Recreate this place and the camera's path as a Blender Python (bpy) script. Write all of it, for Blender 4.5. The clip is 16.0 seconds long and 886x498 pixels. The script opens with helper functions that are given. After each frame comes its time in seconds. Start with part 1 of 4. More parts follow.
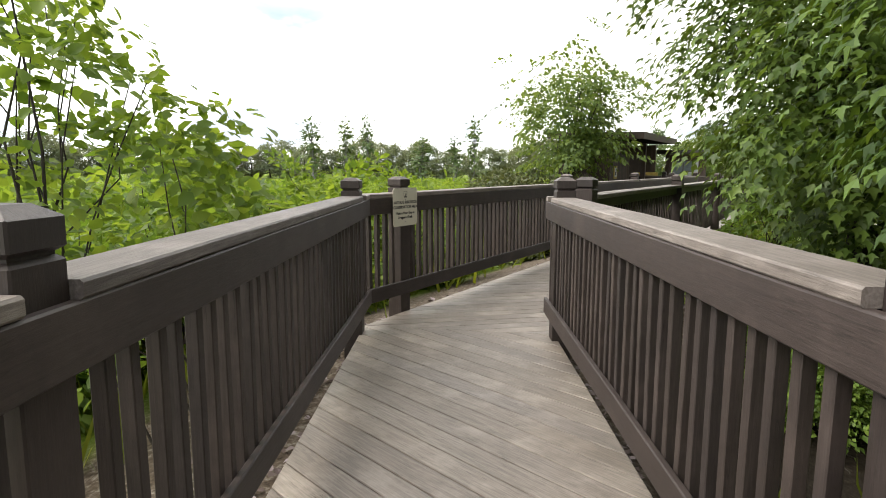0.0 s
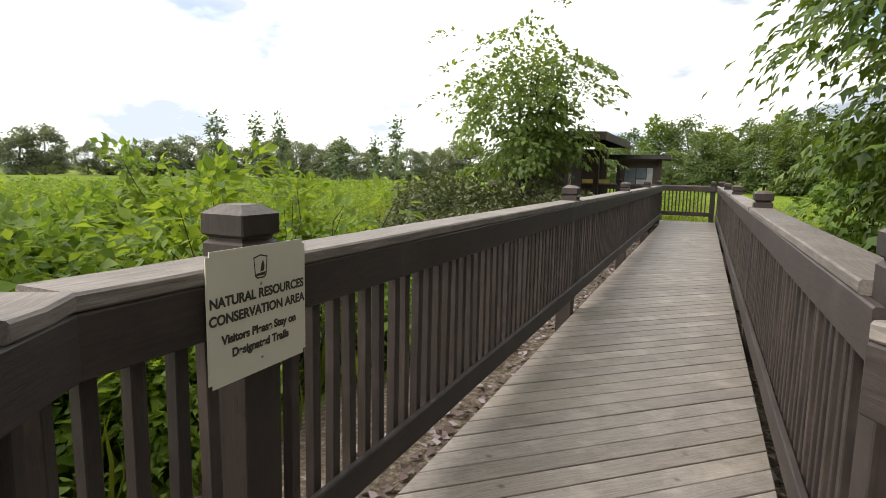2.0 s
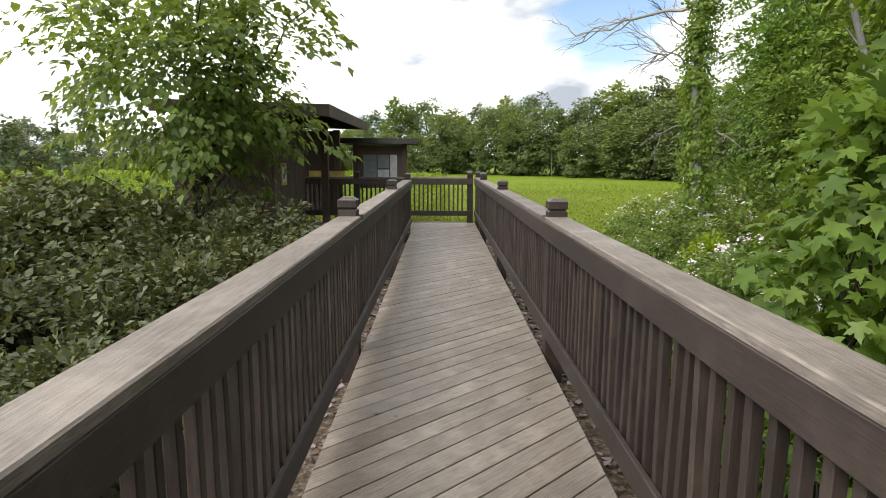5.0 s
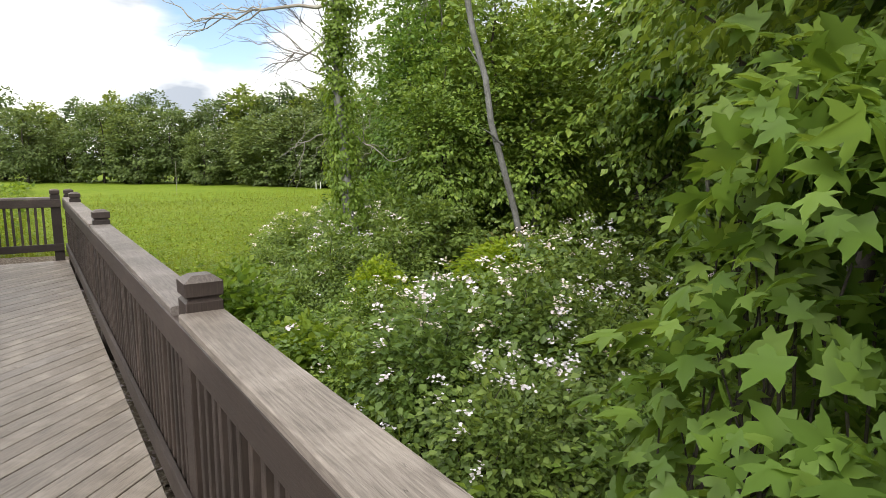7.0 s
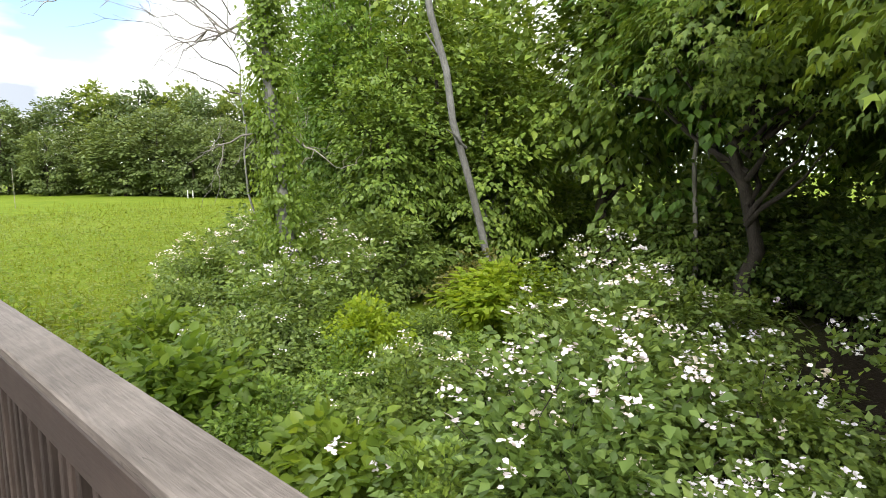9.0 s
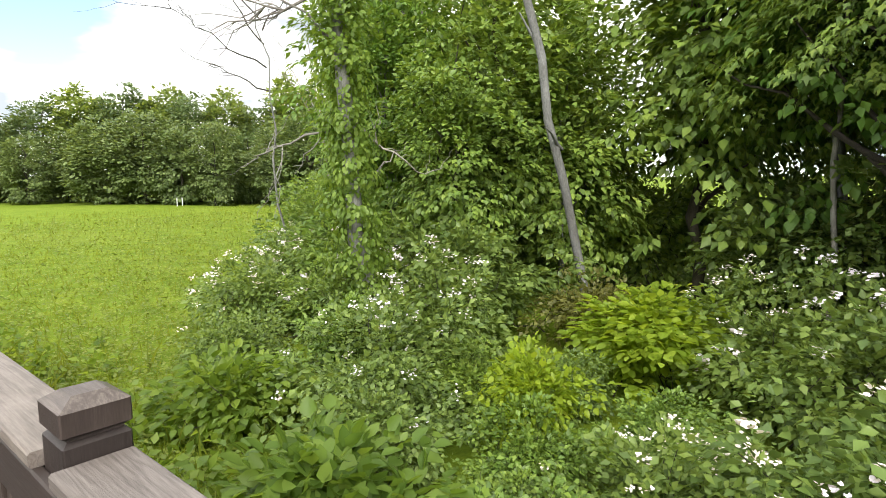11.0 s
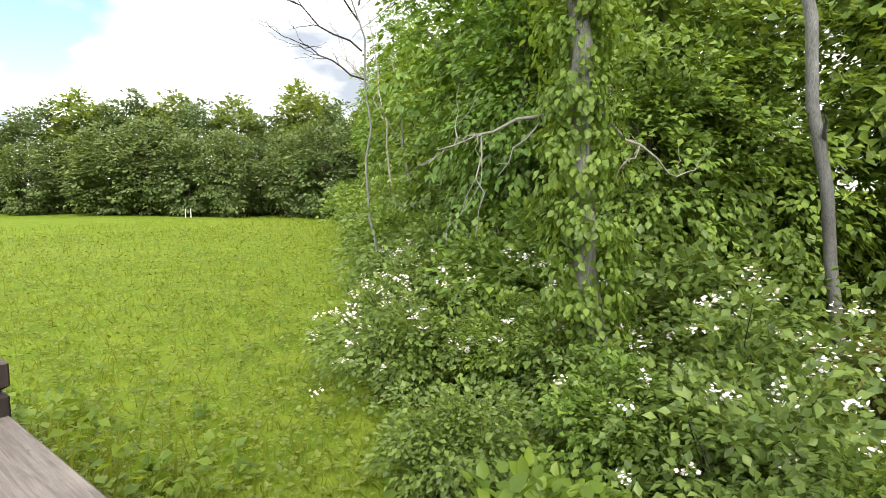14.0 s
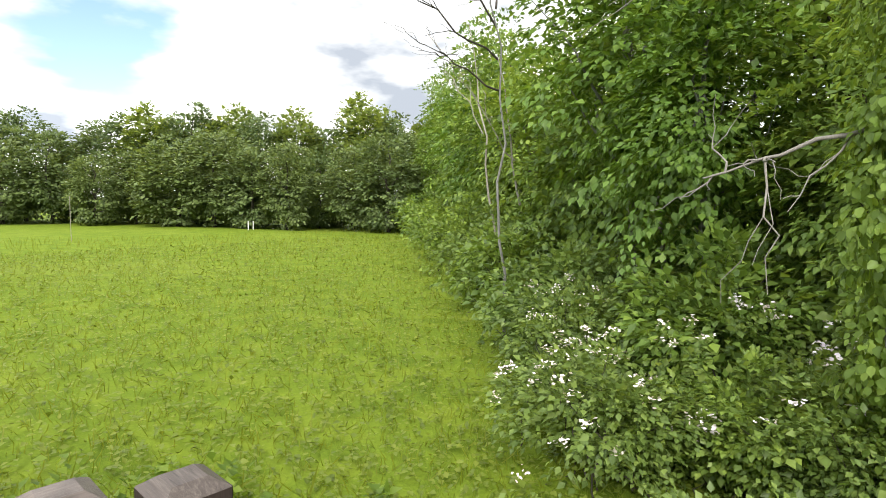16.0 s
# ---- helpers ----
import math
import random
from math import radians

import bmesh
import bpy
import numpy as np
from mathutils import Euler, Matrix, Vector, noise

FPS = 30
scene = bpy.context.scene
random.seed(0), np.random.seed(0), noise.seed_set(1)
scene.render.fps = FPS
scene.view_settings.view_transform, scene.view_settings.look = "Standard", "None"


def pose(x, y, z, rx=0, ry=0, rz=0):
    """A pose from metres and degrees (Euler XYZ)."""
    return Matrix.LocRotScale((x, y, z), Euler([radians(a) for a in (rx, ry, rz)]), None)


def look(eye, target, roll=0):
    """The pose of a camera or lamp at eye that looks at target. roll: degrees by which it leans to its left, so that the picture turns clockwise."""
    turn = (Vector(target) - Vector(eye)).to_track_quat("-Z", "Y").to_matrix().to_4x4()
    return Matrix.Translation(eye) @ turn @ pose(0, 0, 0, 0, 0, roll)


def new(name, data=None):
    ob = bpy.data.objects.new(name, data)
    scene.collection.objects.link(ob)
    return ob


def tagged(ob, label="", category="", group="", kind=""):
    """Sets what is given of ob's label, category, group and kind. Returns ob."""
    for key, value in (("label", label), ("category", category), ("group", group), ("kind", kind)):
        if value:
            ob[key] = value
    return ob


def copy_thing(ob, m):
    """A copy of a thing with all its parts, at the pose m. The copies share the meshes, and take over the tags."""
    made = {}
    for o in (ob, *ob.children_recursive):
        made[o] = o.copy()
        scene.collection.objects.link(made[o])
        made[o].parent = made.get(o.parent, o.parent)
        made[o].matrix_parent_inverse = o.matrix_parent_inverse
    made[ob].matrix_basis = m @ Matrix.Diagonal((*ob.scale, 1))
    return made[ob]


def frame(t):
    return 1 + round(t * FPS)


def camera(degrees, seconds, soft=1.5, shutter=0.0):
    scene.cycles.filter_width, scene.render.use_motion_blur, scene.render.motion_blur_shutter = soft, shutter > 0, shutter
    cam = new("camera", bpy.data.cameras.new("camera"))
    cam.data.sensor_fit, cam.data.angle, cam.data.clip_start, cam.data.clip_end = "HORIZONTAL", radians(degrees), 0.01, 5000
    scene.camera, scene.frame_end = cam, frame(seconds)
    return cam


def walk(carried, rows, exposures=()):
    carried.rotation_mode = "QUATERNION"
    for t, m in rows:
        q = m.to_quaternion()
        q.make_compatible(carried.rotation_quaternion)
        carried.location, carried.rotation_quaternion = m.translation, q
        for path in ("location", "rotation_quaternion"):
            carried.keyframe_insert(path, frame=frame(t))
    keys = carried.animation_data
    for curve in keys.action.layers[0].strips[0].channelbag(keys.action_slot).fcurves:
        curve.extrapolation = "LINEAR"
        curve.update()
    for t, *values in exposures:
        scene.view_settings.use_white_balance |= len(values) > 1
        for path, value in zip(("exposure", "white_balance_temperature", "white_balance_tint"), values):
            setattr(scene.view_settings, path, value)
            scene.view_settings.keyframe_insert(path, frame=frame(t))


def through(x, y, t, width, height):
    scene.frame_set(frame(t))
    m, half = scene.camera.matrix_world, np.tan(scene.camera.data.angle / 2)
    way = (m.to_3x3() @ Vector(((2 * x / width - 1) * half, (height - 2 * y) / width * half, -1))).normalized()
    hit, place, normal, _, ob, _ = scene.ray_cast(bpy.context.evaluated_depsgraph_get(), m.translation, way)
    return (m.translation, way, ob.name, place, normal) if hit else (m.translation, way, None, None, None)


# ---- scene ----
cam = camera(75.0, 16.0, soft=0.9)
PATH = [
    (0, (2.290, 2.130, 1.268), (1.237, 3.809, 0.996), 0.07),
    (0.5, (1.643, 3.053, 1.277), (0.598, 4.736, 0.998), 0.37),
    (1, (1.078, 3.891, 1.299), (0.057, 5.591, 1.040), 0.72),
    (1.5, (0.651, 4.530, 1.281), (-0.309, 6.265, 1.020), 0.83),
    (2, (0.338, 5.107, 1.303), (-0.470, 6.917, 1.040), 1.21),
    (2.5, (0.208, 5.915, 1.331), (-0.375, 7.809, 1.059), 1.71),
    (3, (0.062, 6.833, 1.364), (-0.341, 8.768, 1.058), 1.70),
    (3.5, (-0.037, 7.772, 1.398), (-0.324, 9.725, 1.076), 1.25),
    (4, (-0.094, 8.686, 1.431), (-0.295, 10.650, 1.107), 0.82),
    (4.5, (-0.111, 9.530, 1.465), (-0.225, 11.501, 1.147), 0.48),
    (5, (-0.091, 10.257, 1.500), (-0.083, 12.233, 1.191), 0.24),
    (5.5, (-0.039, 10.821, 1.538), (0.162, 12.788, 1.235), 0.09),
    (6, (0.043, 11.176, 1.584), (0.533, 13.091, 1.279), 0.07),
    (6.5, (0.188, 11.651, 1.615), (1.044, 13.432, 1.303), 0.30),
    (7, (0.276, 12.273, 1.633), (1.425, 13.886, 1.348), 0.41),
    (7.5, (0.252, 12.973, 1.635), (1.499, 14.512, 1.359), 0.48),
    (8, (0.241, 13.668, 1.649), (1.600, 15.110, 1.375), 0.28),
    (8.5, (0.259, 14.253, 1.656), (1.688, 15.627, 1.385), 0.14),
    (9, (0.295, 14.775, 1.660), (1.764, 16.106, 1.394), 0.04),
    (9.5, (0.336, 15.279, 1.665), (1.826, 16.587, 1.404), -0.05),
    (10, (0.369, 15.811, 1.670), (1.869, 17.109, 1.414), -0.14),
    (10.5, (0.384, 16.416, 1.674), (1.889, 17.709, 1.422), -0.22),
    (11, (0.368, 17.139, 1.671), (1.880, 18.424, 1.423), -0.25),
    (11.5, (0.425, 17.938, 1.659), (1.947, 19.211, 1.411), -0.23),
    (12, (0.497, 18.656, 1.628), (2.021, 19.927, 1.380), -0.29),
    (12.5, (0.533, 19.240, 1.587), (2.059, 20.509, 1.339), -0.43),
    (13, (0.514, 19.750, 1.563), (2.044, 21.016, 1.322), -0.33),
    (13.5, (0.481, 20.228, 1.561), (2.015, 21.492, 1.340), -0.17),
    (14, (0.506, 20.698, 1.587), (2.042, 21.963, 1.381), 0.04),
    (14.5, (0.558, 21.154, 1.636), (2.095, 22.420, 1.451), 0.23),
    (15, (0.468, 21.643, 1.683), (2.005, 22.910, 1.499), 0.19),
    (15.5, (0.385, 22.170, 1.734), (1.891, 23.474, 1.558), 0.39),
    (16, (0.328, 22.708, 1.771), (1.771, 24.083, 1.606), 0.56),
]
walk(cam, [(t, look(eye, target, roll)) for t, eye, target, roll in PATH],
     [(0.0, 0.2), (1.0, 0.08), (2.0, -0.08), (3.0, -0.16), (5.5, -0.12), (7.0, 0.0), (8.0, 0.2), (11.0, 0.46), (14.0, 0.42), (16.0, 0.28)])
# ---- world ----
# Bright broken overcast: white cloud with a few blue holes, and a soft veiled sun.
world = bpy.data.worlds.new("sky")
scene.world = world
world.use_nodes = True
wn, wl = world.node_tree.nodes, world.node_tree.links
sky = wn.new("ShaderNodeTexSky")
sky.sky_type, sky.sun_disc = "NISHITA", False
sky.sun_elevation, sky.sun_rotation = radians(43), radians(228)
w_co = wn.new("ShaderNodeTexCoord")
w_map = wn.new("ShaderNodeMapping")
w_map.inputs["Scale"].default_value = (1.0, 1.0, 2.6)
w_map.inputs["Location"].default_value = (0.35, 0.1, 0.2)
wl.new(w_co.outputs["Generated"], w_map.inputs["Vector"])
w_noise = wn.new("ShaderNodeTexNoise")
w_noise.inputs["Scale"].default_value, w_noise.inputs["Detail"].default_value, w_noise.inputs["Roughness"].default_value = 2.3, 6, 0.5
wl.new(w_map.outputs[0], w_noise.inputs["Vector"])
w_ramp = wn.new("ShaderNodeValToRGB")
w_ramp.color_ramp.elements[0].position, w_ramp.color_ramp.elements[1].position = 0.26, 0.36
w_gap = wn.new("ShaderNodeVectorMath")          # the cloud breaks over the field's far end
w_gap.operation = "DOT_PRODUCT"
w_gap.inputs[1].default_value = Vector((0.27, 0.92, 0.27)).normalized()
wl.new(w_co.outputs["Generated"], w_gap.inputs[0])
w_open = wn.new("ShaderNodeMapRange")
w_open.interpolation_type = "SMOOTHSTEP"
w_open.inputs["From Min"].default_value, w_open.inputs["From Max"].default_value = 0.984, 1.0
w_open.inputs["To Max"].default_value = 0.2
wl.new(w_gap.outputs["Value"], w_open.inputs["Value"])
w_less = wn.new("ShaderNodeMath")
w_less.operation = "SUBTRACT"
wl.new(w_noise.outputs["Fac"], w_less.inputs[0])
wl.new(w_open.outputs[0], w_less.inputs[1])
wl.new(w_less.outputs[0], w_ramp.inputs["Fac"])
w_noise2 = wn.new("ShaderNodeTexNoise")
w_noise2.inputs["Scale"].default_value, w_noise2.inputs["Detail"].default_value = 4.5, 5
wl.new(w_map.outputs[0], w_noise2.inputs["Vector"])
w_cloud = wn.new("ShaderNodeValToRGB")
w_cloud.color_ramp.elements[0].color, w_cloud.color_ramp.elements[1].color = (4.2, 4.6, 5.2, 1), (10.5, 10.5, 10.3, 1)
w_cloud.color_ramp.elements[0].position, w_cloud.color_ramp.elements[1].position = 0.36, 0.51
wl.new(w_noise2.outputs["Fac"], w_cloud.inputs["Fac"])
w_mix = wn.new("ShaderNodeMix")
w_mix.data_type = "RGBA"
wl.new(w_ramp.outputs["Color"], w_mix.inputs["Factor"])
w_blue = wn.new("ShaderNodeMix")
w_blue.data_type, w_blue.blend_type = "RGBA", "MULTIPLY"
w_blue.inputs["Factor"].default_value = 1
w_blue.inputs["B"].default_value = (1.5, 1.5, 1.5, 1)
wl.new(sky.outputs[0], w_blue.inputs["A"])
wl.new(w_blue.outputs["Result"], w_mix.inputs["A"])
w_sep = wn.new("ShaderNodeSeparateXYZ")
wl.new(w_co.outputs["Generated"], w_sep.inputs[0])
w_side = wn.new("ShaderNodeMapRange")          # the cloud is brighter on the sun's side
w_side.inputs["From Min"].default_value, w_side.inputs["From Max"].default_value = -0.5, 0.5
w_side.inputs["To Min"].default_value, w_side.inputs["To Max"].default_value = 1.5, 0.9
wl.new(w_sep.outputs["X"], w_side.inputs["Value"])
w_glow = wn.new("ShaderNodeVectorMath")
w_glow.operation = "SCALE"
wl.new(w_cloud.outputs["Color"], w_glow.inputs[0])
wl.new(w_side.outputs[0], w_glow.inputs["Scale"])
wl.new(w_glow.outputs[0], w_mix.inputs["B"])
wl.new(w_mix.outputs["Result"], wn["Background"].inputs[0])
wn["Background"].inputs[1].default_value = 0.14
sun = new("sun", bpy.data.lights.new("sun", "SUN"))
sun.data.energy, sun.data.angle, sun.data.color = 3.5, radians(32), (1, 0.94, 0.84)
sun.matrix_world = pose(0, 0, 40, 47, 0, -48)
# ---- materials ----
def node_mat(name, rough=0.6):
    m = bpy.data.materials.new(name)
    m.use_nodes = True
    b = m.node_tree.nodes["Principled BSDF"]
    b.inputs["Roughness"].default_value = rough
    return m, m.node_tree.nodes, m.node_tree.links, b


def ramp(n, l, src, stops):
    r = n.new("ShaderNodeValToRGB")
    e = r.color_ramp.elements
    e[0].position, e[0].color = stops[0][0], (*stops[0][1], 1)
    e[1].position, e[1].color = stops[-1][0], (*stops[-1][1], 1)
    for p, c in stops[1:-1]:
        k = e.new(p)
        k.color = (*c, 1)
    l.new(src, r.inputs["Fac"])
    return r.outputs["Color"]


def noise_tex(n, l, vec, scale, detail=4, rough=0.55):
    t = n.new("ShaderNodeTexNoise")
    t.inputs["Scale"].default_value, t.inputs["Detail"].default_value, t.inputs["Roughness"].default_value = scale, detail, rough
    l.new(vec, t.inputs["Vector"])
    return t.outputs["Fac"]


def blend(n, l, a, b, fac, mode="MIX"):
    m = n.new("ShaderNodeMix")
    m.data_type, m.blend_type = "RGBA", mode
    for s, v in (("A", a), ("B", b), ("Factor", fac)):
        if isinstance(v, (int, float)):
            m.inputs[s].default_value = v
        elif isinstance(v, tuple):
            m.inputs[s].default_value = (*v, 1)
        else:
            l.new(v, m.inputs[s])
    return m.outputs["Result"]


def math_node(n, l, op, a, b=None):
    m = n.new("ShaderNodeMath")
    m.operation = op
    for i, v in enumerate((a, b)):
        if v is None:
            continue
        if isinstance(v, (int, float)):
            m.inputs[i].default_value = v
        else:
            l.new(v, m.inputs[i])
    return m.outputs[0]


def bump(n, l, b, height, strength, dist=0.003):
    k = n.new("ShaderNodeBump")
    k.inputs["Strength"].default_value, k.inputs["Distance"].default_value = strength, dist
    l.new(height, k.inputs["Height"])
    l.new(k.outputs["Normal"], b.inputs["Normal"])


def wood(name, dark, mid, light, along, wear=0.35, rough=0.6, grain=1.0, vary=0.25, knots=False):
    """Timber with growth lines along one object axis, random per piece, with worn patches."""
    m, n, l, b = node_mat(name, rough)
    co = n.new("ShaderNodeTexCoord")
    info = n.new("ShaderNodeObjectInfo")
    off = n.new("ShaderNodeVectorMath")
    off.operation = "ADD"
    l.new(co.outputs["Object"], off.inputs[0])
    sc = n.new("ShaderNodeVectorMath")
    sc.operation = "SCALE"
    sc.inputs[0].default_value = (7.0, 13.0, 5.0)
    l.new(info.outputs["Random"], sc.inputs["Scale"])
    l.new(sc.outputs[0], off.inputs[1])
    mp = n.new("ShaderNodeMapping")
    mp.inputs["Scale"].default_value = {"x": (0.5, 9, 9), "y": (9, 0.5, 9), "z": (9, 9, 0.5)}[along]
    l.new(off.outputs[0], mp.inputs["Vector"])
    big = noise_tex(n, l, mp.outputs[0], 2.2, 3)
    rings = math_node(n, l, "SINE", math_node(n, l, "MULTIPLY", big, 60.0))
    fine = noise_tex(n, l, mp.outputs[0], 14, 6, 0.7)
    hair = noise_tex(n, l, mp.outputs[0], 46, 4, 0.7)
    split = math_node(n, l, "ABSOLUTE", math_node(n, l, "SUBTRACT", noise_tex(n, l, mp.outputs[0], 5.3, 2, 0.4), 0.47))
    patch = noise_tex(n, l, off.outputs[0], 3.1, 5, 0.65)
    g = math_node(n, l, "ADD", math_node(n, l, "MULTIPLY", rings, 0.10 * grain), fine)
    g = math_node(n, l, "ADD", math_node(n, l, "MULTIPLY", g, 0.6), math_node(n, l, "MULTIPLY", hair, 0.4))
    col = ramp(n, l, g, [(0.28, dark), (0.5, mid), (0.74, light)])
    crack = ramp(n, l, split, [(0.002, (0.45, 0.43, 0.42)), (0.009, (1, 1, 1))])
    gate = ramp(n, l, noise_tex(n, l, off.outputs[0], 4.7, 2), [(0.5, (0, 0, 0)), (0.6, (1, 1, 1))])
    col = blend(n, l, col, blend(n, l, (1.0, 1.0, 1.0), crack, gate), 1.0, "MULTIPLY")
    worn = ramp(n, l, patch, [(0.5, (0, 0, 0)), (0.72, (wear,) * 3)])
    col = blend(n, l, col, tuple(min(1, c * 1.9) for c in light), worn)
    stain = ramp(n, l, noise_tex(n, l, off.outputs[0], 0.9, 4, 0.6), [(0.3, (0.68, 0.66, 0.63)), (0.6, (1.08, 1.08, 1.08))])
    col = blend(n, l, col, stain, 1.0, "MULTIPLY")
    tint = ramp(n, l, info.outputs["Random"], [(0, (1 - vary, 1 - vary, 1.02 - vary)), (0.5, (1, 0.98, 0.96)), (1, (1 + vary, 1 + vary * 0.95, 1 + vary * 0.85))])
    col = blend(n, l, col, tint, 1.0, "MULTIPLY")
    if knots:
        vo = n.new("ShaderNodeTexVoronoi")
        vo.inputs["Scale"].default_value = 5.0
        l.new(off.outputs[0], vo.inputs["Vector"])
        sc2 = n.new("ShaderNodeSeparateXYZ")
        l.new(vo.outputs["Color"], sc2.inputs[0])
        spot = ramp(n, l, vo.outputs["Distance"], [(0.03, (0.3, 0.27, 0.25)), (0.11, (1, 1, 1))])
        col = blend(n, l, col, blend(n, l, (1.0, 1.0, 1.0), spot, ramp(n, l, sc2.outputs[0], [(0.6, (0, 0, 0)), (0.64, (1, 1, 1))])), 1.0, "MULTIPLY")
    l.new(col, b.inputs["Base Color"])
    rr = math_node(n, l, "ADD", math_node(n, l, "MULTIPLY", fine, 0.3), rough - 0.15)
    l.new(rr, b.inputs["Roughness"])
    bump(n, l, b, g, 0.5 * grain, 0.004)
    return m


M_POST = wood("brown_stained_post", (0.019, 0.013, 0.0115), (0.033, 0.0235, 0.021), (0.056, 0.042, 0.038), "z", 0.25, 0.55, 0.5)
M_RAIL = wood("brown_stained_rail", (0.02, 0.014, 0.0125), (0.037, 0.027, 0.0245), (0.064, 0.049, 0.044), "x", 0.3, 0.55, 0.6)
M_BAL = wood("brown_stained_baluster", (0.02, 0.014, 0.012), (0.037, 0.027, 0.024), (0.066, 0.05, 0.044), "z", 0.35, 0.6, 0.6)
M_TOP = wood("weathered_rail_top", (0.1, 0.084, 0.075), (0.18, 0.155, 0.14), (0.27, 0.24, 0.218), "x", 0.3, 0.62, 1.2, 0.2, True)
M_CAP = wood("worn_post_cap", (0.04, 0.031, 0.028), (0.075, 0.06, 0.054), (0.15, 0.128, 0.115), "y", 0.55, 0.5, 1.0)
M_DECK = wood("grey_brown_deck_board", (0.115, 0.096, 0.082), (0.205, 0.175, 0.15), (0.3, 0.262, 0.228), "x", 0.35, 0.48, 1.1, 0.09, True)
M_CABIN = wood("brown_cabin_board", (0.04, 0.028, 0.022), (0.075, 0.053, 0.043), (0.11, 0.08, 0.066), "z", 0.2, 0.7, 0.5)


def plain(name, col, rough=0.6, metal=0.0, var=0.2, scale=8):
    m, n, l, b = node_mat(name, rough)
    co = n.new("ShaderNodeTexCoord")
    f = noise_tex(n, l, co.outputs["Object"], scale, 6)
    l.new(ramp(n, l, f, [(0.3, tuple(c * (1 - var) for c in col)), (0.7, tuple(min(1, c * (1 + var)) for c in col))]), b.inputs["Base Color"])
    b.inputs["Metallic"].default_value = metal
    bump(n, l, b, f, 0.2)
    return m


M_ROOF = plain("dark_felt_roof", (0.035, 0.033, 0.032), 0.85)
# near-black: shade under deck, roof and cladding is put into this colour
M_DARK = plain("shade_dark_board", (0.012, 0.01, 0.009), 0.8)
M_SIGN = plain("cream_enamel", (0.62, 0.58, 0.47), 0.4, 0, 0.06, 5)
M_INK = plain("dark_brown_ink", (0.035, 0.03, 0.025), 0.5)
M_SCREW = plain("dull_steel", (0.35, 0.34, 0.33), 0.4, 0.9)
M_PAPER = plain("faded_notice_paper", (0.55, 0.57, 0.58), 0.7)
M_PAPER_GREY = plain("grey_printed_panel", (0.2, 0.24, 0.26), 0.7)
M_BENCH = plain("yellowed_board", (0.5, 0.38, 0.1), 0.6)
M_WHITE = plain("white_paint", (0.75, 0.75, 0.72), 0.5)


def leaf_mat(name, dark, mid, light, through=0.42, rough=0.45, gloss=0.4):
    """Leaves: each leaf its own shade, some light coming through."""
    m, n, l, b = node_mat(name, rough)
    geo = n.new("ShaderNodeNewGeometry")
    info = n.new("ShaderNodeObjectInfo")
    co = n.new("ShaderNodeTexCoord")
    clump = noise_tex(n, l, co.outputs["Object"], 0.9, 3)
    f = math_node(n, l, "ADD", math_node(n, l, "MULTIPLY", geo.outputs["Random Per Island"], 0.55), math_node(n, l, "MULTIPLY", clump, 0.5))
    col = ramp(n, l, f, [(0.15, dark), (0.5, mid), (0.88, light)])
    tint = ramp(n, l, info.outputs["Random"], [(0, (0.9, 0.88, 1.05)), (0.5, (1.08, 0.97, 1.2)), (1, (1.16, 1.03, 1.1))])
    col = blend(n, l, col, tint, 1.0, "MULTIPLY")
    l.new(col, b.inputs["Base Color"])
    b.inputs["Specular IOR Level"].default_value = gloss
    tr = n.new("ShaderNodeBsdfTranslucent")
    l.new(blend(n, l, col, (1.3, 1.15, 0.6), 1.0, "MULTIPLY"), tr.inputs["Color"])
    mx = n.new("ShaderNodeMixShader")
    mx.inputs[0].default_value = through * 0.72
    l.new(b.outputs[0], mx.inputs[1])
    l.new(tr.outputs[0], mx.inputs[2])
    l.new(mx.outputs[0], n["Material Output"].inputs["Surface"])
    return m


M_MAPLE = leaf_mat("maple_leaf", (0.065, 0.13, 0.02), (0.12, 0.24, 0.03), (0.2, 0.34, 0.045), 0.5)
M_MAPLE_D = leaf_mat("deep_maple_leaf", (0.038, 0.076, 0.014), (0.08, 0.148, 0.024), (0.155, 0.25, 0.038), 0.48)
M_WOODS = leaf_mat("woodland_leaf", (0.075, 0.135, 0.026), (0.16, 0.275, 0.042), (0.275, 0.405, 0.06), 0.5)
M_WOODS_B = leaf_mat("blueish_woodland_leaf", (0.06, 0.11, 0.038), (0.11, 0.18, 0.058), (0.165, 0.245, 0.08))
M_ASH = leaf_mat("ash_leaf", (0.085, 0.145, 0.036), (0.16, 0.25, 0.056), (0.25, 0.355, 0.08), 0.8)
M_ROSE = leaf_mat("bramble_leaf", (0.072, 0.13, 0.03), (0.142, 0.238, 0.047), (0.235, 0.35, 0.07), 0.55)
M_LIME = leaf_mat("young_yellow_green_leaf", (0.13, 0.22, 0.016), (0.23, 0.37, 0.027), (0.34, 0.48, 0.042), 0.8)
M_WEED = leaf_mat("meadow_weed_leaf", (0.085, 0.165, 0.024), (0.155, 0.27, 0.036), (0.24, 0.365, 0.053), 0.8)
M_GRASSL = leaf_mat("field_grass_blade", (0.112, 0.17, 0.016), (0.152, 0.217, 0.02), (0.2, 0.26, 0.028), 0.75)
M_HERB = leaf_mat("field_herb_leaf", (0.1, 0.16, 0.018), (0.15, 0.225, 0.024), (0.21, 0.285, 0.034), 0.6)
M_PETAL = leaf_mat("white_petal", (0.62, 0.63, 0.55), (0.78, 0.78, 0.72), (0.88, 0.88, 0.84), 0.25)
